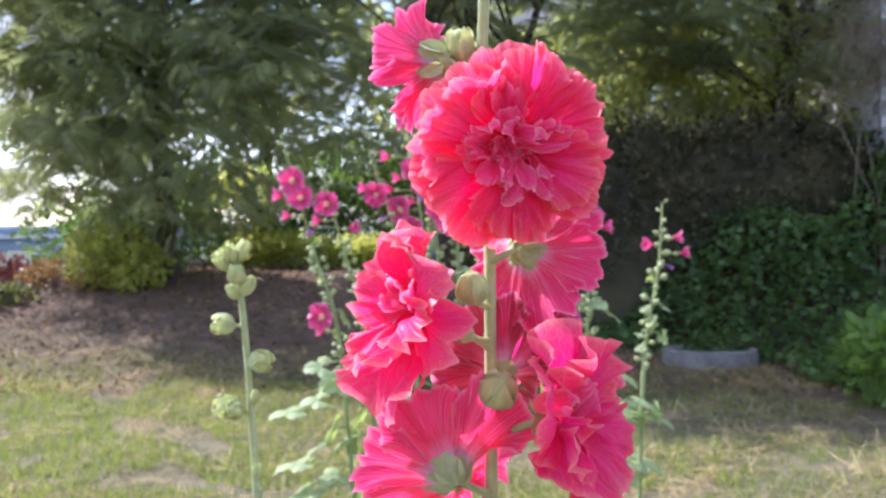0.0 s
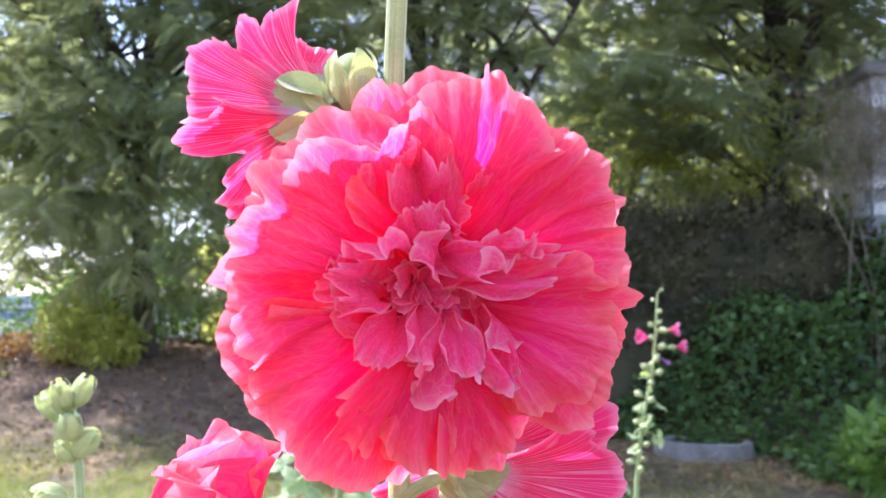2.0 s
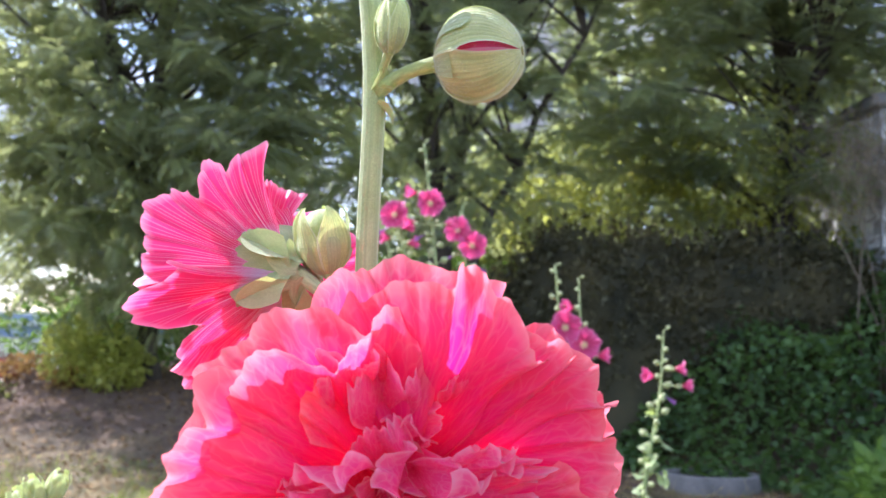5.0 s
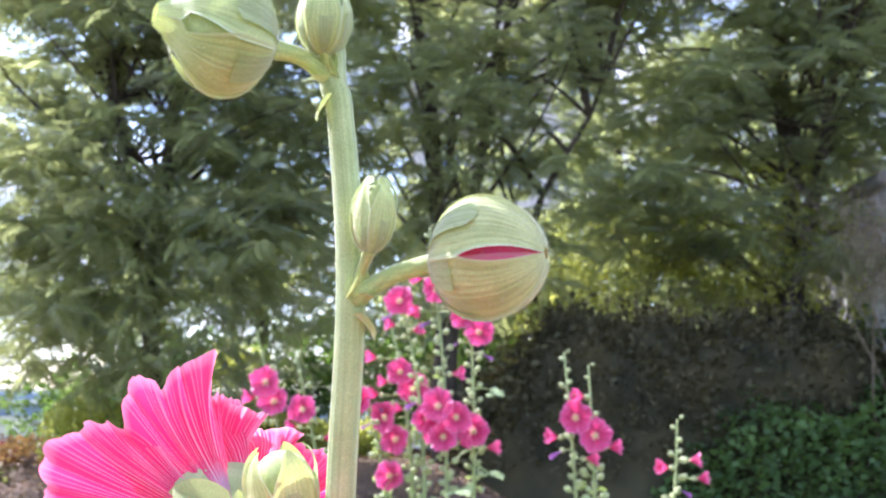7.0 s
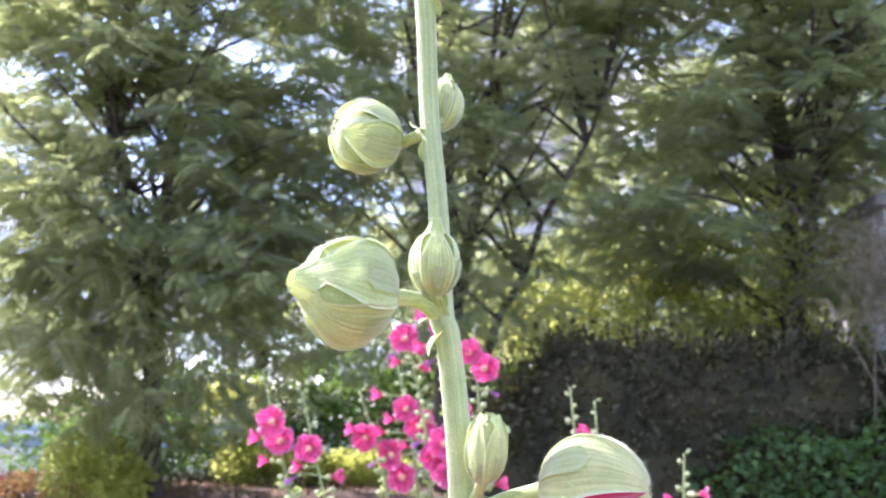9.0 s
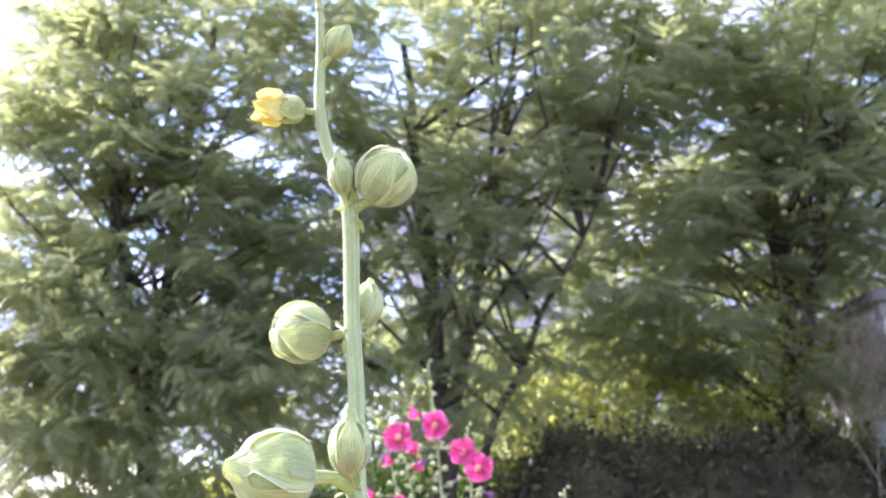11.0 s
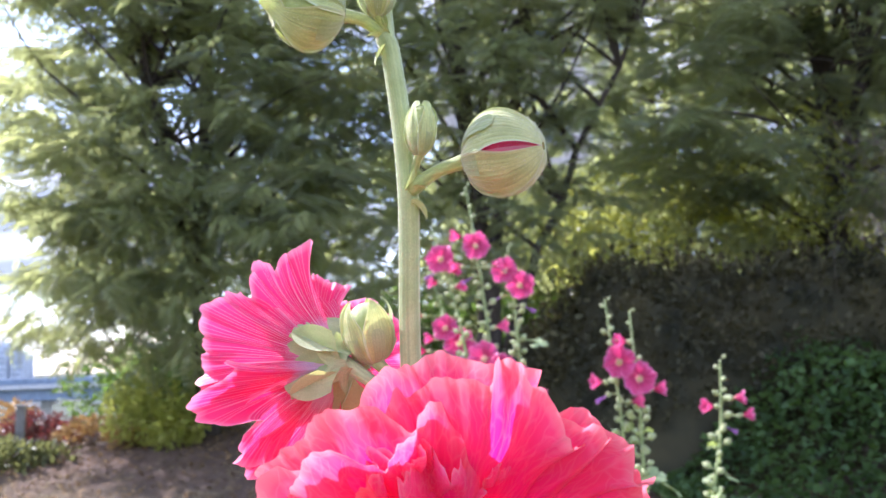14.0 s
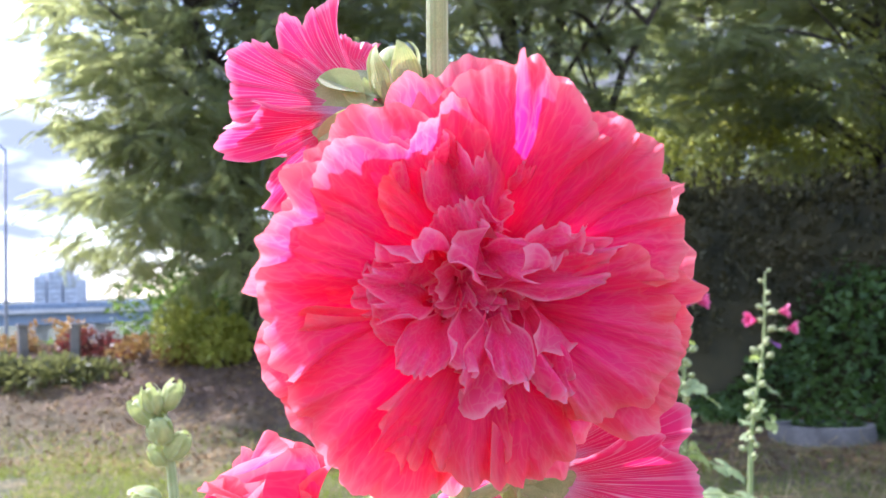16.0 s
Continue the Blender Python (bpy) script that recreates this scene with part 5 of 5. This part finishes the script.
    yb = bud(root, (0.0635, 0.529, 1.7128), (-1, -0.15, 0.05), 0.0044, 0.0044, (0.0725, 0.530, 1.7120), 10, 0.2, 0.1, crown=0.5, r=0.0012, label="small withered yellow bud")
    for k in range(5):
        me = petal("petal", 0.0128, 0, 62, 112, 0.22, 0.01, 90 + k, M["petal_yellow"], 17, 13, 0.22, width=0.0062, base=0.0030, point=0.5, curl=50)
        part("petal", me, yb, Matrix.Translation((0, 0, 0.004)) @ Matrix.Rotation(k * 1.2566, 4, "Z"))
    bud(root, (0.0780, 0.527, 1.7360), (0.5, -0.3, 0.8), 0.0044, 0.0056, (0.0717, 0.530, 1.7280), 11, 0.2, 0.3, r=0.0012)
    bud(root, (0.0700, 0.529, 1.7590), (0, -0.1, 1), 0.0040, 0.0056, (0.0705, 0.530, 1.7500), 12, 0.2, 0.3, r=0.0012)
    # buds between the flowers
    bud(root, (0.0850, 0.520, 1.3580), (-0.2, -0.35, 0.9), 0.0094, 0.0096, (0.0950, 0.538, 1.345), 13, 0.2, 0.2)
    bud(root, (0.0790, 0.529, 1.3320), (-0.5, -0.5, 0.6), 0.0062, 0.0075, (0.0950, 0.538, 1.325), 14, 0.2, 0.3)
    bud(root, (0.0990, 0.517, 1.3000), (0.2, -0.65, 0.6), 0.0114, 0.0112, (0.0960, 0.538, 1.287), 15, 0.2, 0.2, label="round bud veined with brown")
    return root


main_plant()


def bud_stalk_plant():
    """The slim stem with buds only, beside the main plant."""
    root = tagged(new("hollyhock", None), "slim hollyhock stem with pale buds and no flowers", "flower", "hollyhocks")
    line = [(-0.105, 0.87, -0.02), (-0.112, 0.86, 0.6), (-0.116, 0.852, 1.10), (-0.118, 0.85, 1.136), (-0.1235, 0.85, 1.244), (-0.129, 0.85, 1.319), (-0.1335, 0.85, 1.350), (-0.1350, 0.85, 1.366)]
    root.location = line[0]
    v, f, u = tube(smooth_line(line, 70) - np.array(line[0]), [0.006, 0.005, 0.0042, 0.0038, 0.0036, 0.0034, 0.0032, 0.003, 0.002], 12, 6, 0.03)
    part("stem", mesh_of("stem", v, f, M["stem"], u), root)
    for k, (x, y, z, ax, r, h, foot) in enumerate((
            (-0.1455, 0.845, 1.361, (-0.5, -0.2, 0.8), 0.0072, 0.0100, 1.352), (-0.1370, 0.840, 1.3685, (-0.1, -0.4, 0.9), 0.0062, 0.0095, 1.358), (-0.1275, 0.848, 1.3700, (0.4, 0, 0.9), 0.0064, 0.0100, 1.358),
            (-0.1310, 0.838, 1.3490, (0.1, -0.5, 0.8), 0.0082, 0.0100, 1.338), (-0.1245, 0.848, 1.3370, (0.6, 0, 0.7), 0.0072, 0.0105, 1.326), (-0.1365, 0.846, 1.3320, (-0.5, -0.2, 0.8), 0.0055, 0.0080, 1.324),
            (-0.1455, 0.846, 1.3015, (-0.9, -0.3, 0.1), 0.0095, 0.0105, 1.299), (-0.1115, 0.843, 1.2670, (0.8, -0.5, 0.1), 0.0100, 0.0110, 1.272), (-0.1415, 0.842, 1.2240, (-0.8, -0.4, 0.3), 0.0105, 0.0120, 1.218),
            (-0.1345, 0.836, 1.2220, (-0.1, -0.8, 0.3), 0.0085, 0.0100, 1.216), (-0.1175, 0.846, 1.2330, (0.1, -0.2, 1), 0.0040, 0.0070, 1.225), (-0.1165, 0.845, 1.1620, (0.1, -0.2, 1), 0.0045, 0.0085, 1.152))):
        fx = float(np.interp(foot, [q[2] for q in line], [q[0] for q in line]))
        bud(root, (x, y, z), ax, r, h, (fx, 0.85, foot), 200 + k, 0.3 * k, 0.4, crown=0.5 if k in (0, 1, 2, 6, 7, 8, 9) else 0.15, r=0.0016, bracts=k in (6, 7, 8, 9))


bud_stalk_plant()


# the plants further back
def palm_leaf(size, seed):
    """A lobed mallow leaf with a folded midrib, growing along +y from its stalk."""
    v, uv = [(0, 0, 0)], [(0.5, 0)]
    n, rings = 44, 4
    for j in range(1, rings + 1):
        for i in range(n):
            a = -2.55 + 5.1 * i / (n - 1)
            lobe = 0.50 + 0.50 * abs(math.cos(1.55 * a)) ** 0.8 + 0.06 * math.sin(17 * a + seed)
            r = size * lobe * j / rings * (1 - 0.16 * abs(a) / 2.55)
            fold = 0.14 * abs(math.sin(2.5 * a)) - 0.22 * (r / size) ** 2
            v.append((r * math.sin(a), r * math.cos(a) + 0.0, size * fold * (r / size)))
            uv.append((i / n, j / rings))
    f = [(0, i + 1, i + 2) for i in range(n - 1)]
    for j in range(rings - 1):
        f += [(1 + j * n + i, 1 + (j + 1) * n + i, 2 + (j + 1) * n + i, 2 + j * n + i) for i in range(n - 1)]
    return mesh_of("leaf", v, f, M["mallow_leaf"], uv)


LEAVES = [palm_leaf(1.0, s) for s in (1, 2, 3)]
SMALL_PETALS = {key: [petal("petal", 0.056, 48, 48, 6, 0.20, 0.020, 300 + s * 2.3, M[key], 19, 11, 0.16, base=0.002) for s in range(8)] for key in ("petal_single", "petal_faded")}
HALF_PETALS = [petal("petal", 0.050, 40, 74, 58, 0.10, 0.015, 330 + s * 2.3, M["petal_single"], 13, 9, 0.10, base=0.002) for s in range(2)]
SHUT_PETALS = [petal("petal", 0.046, 34, 86, 84, 0.08, 0.02, 340 + s, M["petal_faded"], 9, 8, 0.10, base=0.002) for s in range(2)]


def small_heart():
    a = egg(0.0060, 0.0085, 10, 7)
    b = spun(egg(0.011, 0.008, 10, 6), 0)
    return a, ([(x, y, z - 0.012) for x, y, z in b[0]], b[1], b[2])


HEART, CUP = small_heart()
HEART_MESH, CUP_MESH = mesh_of("stamen_column", HEART[0], HEART[1], M["anther"], HEART[2]), mesh_of("flower", CUP[0], CUP[1], M["mid_bud"], CUP[2])


def small_bud_mesh():
    v, f, u = egg(0.0125, 0.0135, 12, 9)
    v = [(x * (1 + 0.07 * math.cos(5 * math.atan2(y, x))), y * (1 + 0.07 * math.cos(5 * math.atan2(y, x))), z + (0.004 if z > 0.026 else 0)) for x, y, z in v]
    s = tube([(0, 0, -0.016), (0, 0, -0.006), (0, 0, 0.003)], [0.0022, 0.0026], 6)
    v, f, u = joined([(v, f, u), s])
    return mesh_of("bud", v, f, M["mid_bud"], u)


SMALL_BUD = small_bud_mesh()


def back_plant(line, flowers, leaves, seed, label, buds=30, top_r=0.010, bare=0.0):
    """A single-flowered hollyhock: stem, buds all the way up, open flowers (x, z, kind) and lobed leaves (x, z, size)."""
    rng = np.random.default_rng(seed)
    root = tagged(new("hollyhock", None), label, "flower", "hollyhocks")
    root.location = line[-1]
    at = np.array(line[-1])
    pts = smooth_line(line[::-1], 40)
    v, f, u = tube(pts - at, [0.011, 0.009, 0.006, 0.003], 7)
    part("stem", mesh_of("stem", v, f, M["mid_stem"], u), root)
    zs = pts[:, 2]

    def on_stem(z):
        return np.array((np.interp(z, zs, pts[:, 0]), np.interp(z, zs, pts[:, 1]), z))

    top, low = line[0][2], max(0.75, line[0][2] - 1.15)
    taken = [z for _, z, _ in flowers]
    z, k = top, 0
    while z > low and k < buds:
        frac = (top - z) / (top - low)
        near = min([abs(z - q) for q in taken] or [1])
        if near > 0.045 or rng.random() < 0.5:
            a = 2.4 * k + rng.uniform(-0.4, 0.4)
            size = float(np.interp(frac, [0, 0.12, 0.4, 1], [0.5, 0.72, 0.98, 0.85])) * rng.uniform(0.8, 1.15)
            side = Vector((math.cos(a), math.sin(a), rng.uniform(0.25, 0.8))).normalized()
            place = Vector(on_stem(z)) + side * (0.020 * size)
            part("bud", SMALL_BUD, root, in_plant(root, facing(place, side, a)) @ Matrix.Scale(size, 4))
        if frac > 0.35 and rng.random() < 0.3:
            a = rng.uniform(0, 6.28)
            way = Vector((math.cos(a), math.sin(a) * 0.8, rng.uniform(-0.3, 0.2))).normalized()
            q = Vector((0, 1, 0)).rotation_difference(way).to_matrix().to_4x4()
            part("leaf", LEAVES[rng.integers(3)], root, in_plant(root, Matrix.Translation(Vector(on_stem(z)) + way * 0.022) @ q @ Matrix.Rotation(rng.uniform(-1, 1), 4, "Y")) @ Matrix.Scale(rng.uniform(0.014, 0.028), 4))
        z -= rng.uniform(0.012, 0.024) if frac > 0.12 else rng.uniform(0.03, 0.05)
        k += 1
    for k, (x, z, kind) in enumerate(flowers):
        s = on_stem(z)
        out = Vector((np.clip((x - s[0]) * 6, -0.6, 0.6) + rng.normal(0, 0.12), -1, rng.uniform(-0.05, 0.25)))
        if kind in ("half", "shut"):
            out = Vector((1 if x > s[0] else -1, -0.35, 0.1 if kind == "half" else -0.6))
        place = Vector((x, s[1] - 0.035, z))
        fl = part("flower", CUP_MESH, root, in_plant(root, facing(place, out, rng.uniform(0, 6))), {"open": "open magenta flower with a pale yellow eye", "half": "half-open magenta flower", "shut": "wilted violet flower"}[kind])
        sets = {"open": SMALL_PETALS["petal_single"], "half": HALF_PETALS, "shut": SHUT_PETALS}[kind]
        scale = rng.uniform(0.95, 1.18)
        for j in range(5):
            part("petal", sets[(j + 3 * k) % len(sets)], fl, Matrix.Translation((0, 0, 0.001 * (j % 2))) @ Matrix.Rotation(2 * math.pi * j / 5, 4, "Z") @ Matrix.Scale(scale, 4))
        if kind != "shut":
            part("stamen_column", HEART_MESH, fl, pose(0, 0, 0.004))
        stalk(root, fl, s, place + out.normalized() * -0.01, 0.0025)
    for x, z, size in leaves:
        s = on_stem(z + rng.uniform(-0.01, 0.04))
        way = Vector((x - s[0], rng.uniform(-0.12, 0.02), rng.uniform(-0.12, 0.0)))
        q = Vector((0, 1, 0)).rotation_difference(way.normalized()).to_matrix().to_4x4()
        start = Vector((x, s[1] + way.y * 0.6, z))
        lf = part("leaf", LEAVES[rng.integers(3)], root, in_plant(root, Matrix.Translation(start) @ q @ Matrix.Rotation(rng.uniform(0.2, 1.0) * (1 if x > s[0] else -1), 4, "Y")) @ Matrix.Scale(size, 4))
        a, b = Vector(s), start
        v, f, u = tube(smooth_line([a, (a + b) / 2 + Vector((0, 0, 0.01)), b], 6), [0.004, 0.003], 5)
        inv = lf.matrix_basis.inverted() @ Matrix.Translation(-root.location)
        part("leaf_stalk", mesh_of("leaf_stalk", [tuple(inv @ Vector(c)) for c in v], f, M["mid_stem"], u), lf)
    return root


Y = 3.7
TALL = "tall hollyhock with small magenta flowers and round buds"
back_plant([(-0.652, Y, 1.748), (-0.527, Y, 1.286), (-0.428, Y, 0.914), (-0.36, Y, 0.0)],
           [(-0.60, 1.56, "open"), (-0.568, 1.489, "open"), (-0.630, 1.50, "half"), (-0.60, 1.42, "half"), (-0.485, 1.008, "open"), (-0.47, 0.95, "half")],
           [(-0.40, 1.0, 0.06), (-0.50, 0.80, 0.075), (-0.62, 0.62, 0.10), (-0.45, 0.55, 0.09), (-0.60, 0.40, 0.11), (-0.35, 0.66, 0.08), (-0.55, 0.30, 0.11), (-0.46, 0.74, 0.07), (-0.52, 0.66, 0.08), (-0.38, 0.52, 0.09), (-0.50, 0.48, 0.08), (-0.44, 0.36, 0.09)], 401, TALL, 72)
back_plant([(-0.503, Y, 1.666), (-0.40, Y, 1.262), (-0.334, Y, 1.006), (-0.24, Y, 0.0)],
           [(-0.462, 1.465, "open"), (-0.475, 1.40, "half"), (-0.50, 1.37, "shut"), (-0.387, 1.365, "half"), (-0.33, 0.88, "open"), (-0.31, 0.93, "half")],
           [(-0.30, 1.02, 0.05), (-0.42, 0.74, 0.09), (-0.20, 0.70, 0.09), (-0.40, 0.50, 0.11), (-0.22, 0.42, 0.11), (-0.34, 0.28, 0.11), (-0.26, 0.80, 0.07), (-0.34, 0.60, 0.08), (-0.28, 0.52, 0.08), (-0.18, 0.56, 0.08)], 402, TALL, 66)
back_plant([(-0.302, Y + 0.1, 1.675), (-0.19, Y + 0.1, 1.30), (-0.10, Y + 0.05, 0.6), (-0.08, Y + 0.05, 0.0)],
           [(-0.27, 1.50, "open"), (-0.235, 1.47, "half"), (-0.30, 1.53, "half"), (-0.22, 1.42, "shut"), (-0.15, 1.23, "open")],
           [(-0.12, 1.12, 0.06), (-0.20, 0.9, 0.08), (0.0, 0.7, 0.09)], 403, TALL, 72)
back_plant([(-0.19, Y + 0.15, 1.862), (-0.10, Y + 0.12, 1.5), (-0.03, Y + 0.1, 0.7), (-0.02, Y + 0.1, 0.0)],
           [(-0.121, 1.608, "open"), (-0.072, 1.546, "open"), (-0.192, 1.522, "half"), (-0.205, 1.66, "half"), (-0.15, 1.49, "shut"), (-0.17, 1.44, "open"), (-0.10, 1.47, "half"), (-0.16, 1.57, "half"), (-0.13, 1.36, "open")],
           [(-0.14, 1.20, 0.06), (0.02, 1.0, 0.08)], 404, TALL, 72)
back_plant([(-0.157, Y, 1.992), (-0.044, Y, 1.525), (0.0, Y, 0.8), (0.01, Y, 0.0)],
           [(-0.121, 1.863, "open"), (-0.078, 1.757, "half"), (-0.13, 1.775, "half"), (0.022, 1.401, "open"), (-0.01, 1.44, "open"), (-0.10, 1.82, "half"), (-0.145, 1.815, "shut"), (-0.05, 1.50, "shut")],
           [(-0.08, 1.10, 0.07), (0.05, 0.95, 0.08)], 405, TALL, 75)
back_plant([(-0.017, Y - 0.05, 2.135), (0.051, Y - 0.05, 1.527), (0.07, Y, 0.8), (0.08, Y, 0.0)],
           [(0.01, 1.902, "open"), (-0.041, 1.827, "half"), (-0.03, 1.94, "half"), (0.065, 1.825, "half"), (0.03, 1.485, "open"), (0.09, 1.45, "open"), (0.07, 1.60, "half"), (0.0, 1.79, "shut"), (0.05, 1.38, "open"), (0.10, 1.36, "half")],
           [(0.11, 1.2, 0.07), (0.14, 1.0, 0.08)], 406, TALL, 78)
back_plant([(0.131, Y + 0.05, 1.911), (0.158, Y + 0.05, 1.446), (0.16, Y + 0.05, 0.7), (0.15, Y + 0.05, 0.0)],
           [(0.114, 1.815, "open"), (0.168, 1.758, "open"), (0.10, 1.72, "shut"), (0.155, 1.40, "open"), (0.20, 1.34, "half"), (0.185, 1.68, "shut")],
           [(0.23, 1.54, 0.04), (0.12, 1.32, 0.05), (0.22, 1.25, 0.06), (0.25, 1.0, 0.08)], 407, TALL, 78)
back_plant([(0.474, Y - 0.1, 1.684), (0.515, Y - 0.1, 1.163), (0.53, Y, 0.6), (0.53, Y, 0.0)],
           [(0.508, 1.458, "open"), (0.453, 1.39, "half"), (0.537, 1.319, "half"), (0.46, 1.345, "shut"), (0.495, 0.99, "open")],
           [(0.60, 1.06, 0.055), (0.44, 1.0, 0.06), (0.62, 0.82, 0.075), (0.70, 0.62, 0.10), (0.45, 0.62, 0.09), (0.70, 0.36, 0.10)], 408, TALL, 69)
back_plant([(0.559, Y - 0.1, 1.640), (0.578, Y - 0.1, 1.206), (0.58, Y, 0.6), (0.58, Y, 0.0)],
           [(0.575, 1.397, "open"), (0.545, 1.53, "half"), (0.615, 1.36, "half"), (0.51, 0.93, "half")],
           [(0.66, 1.02, 0.055), (0.72, 0.76, 0.08), (0.66, 0.52, 0.10), (0.78, 0.66, 0.09), (0.72, 0.58, 0.10), (0.84, 0.60, 0.09), (0.80, 0.40, 0.12), (0.68, 0.42, 0.10)], 409, TALL, 66)
back_plant([(0.892, Y, 1.455), (0.875, Y, 1.18), (0.817, Y, 0.812), (0.79, Y, 0.0)],
           [(0.857, 1.288, "half"), (0.917, 1.315, "half"), (0.944, 1.253, "half"), (0.887, 1.215, "shut")],
           [(0.90, 1.03, 0.035), (0.84, 0.98, 0.035), (0.88, 0.92, 0.04), (0.79, 0.93, 0.03), (0.85, 0.62, 0.06)], 410, "slender hollyhock with a few small pink flowers near its top", 34)
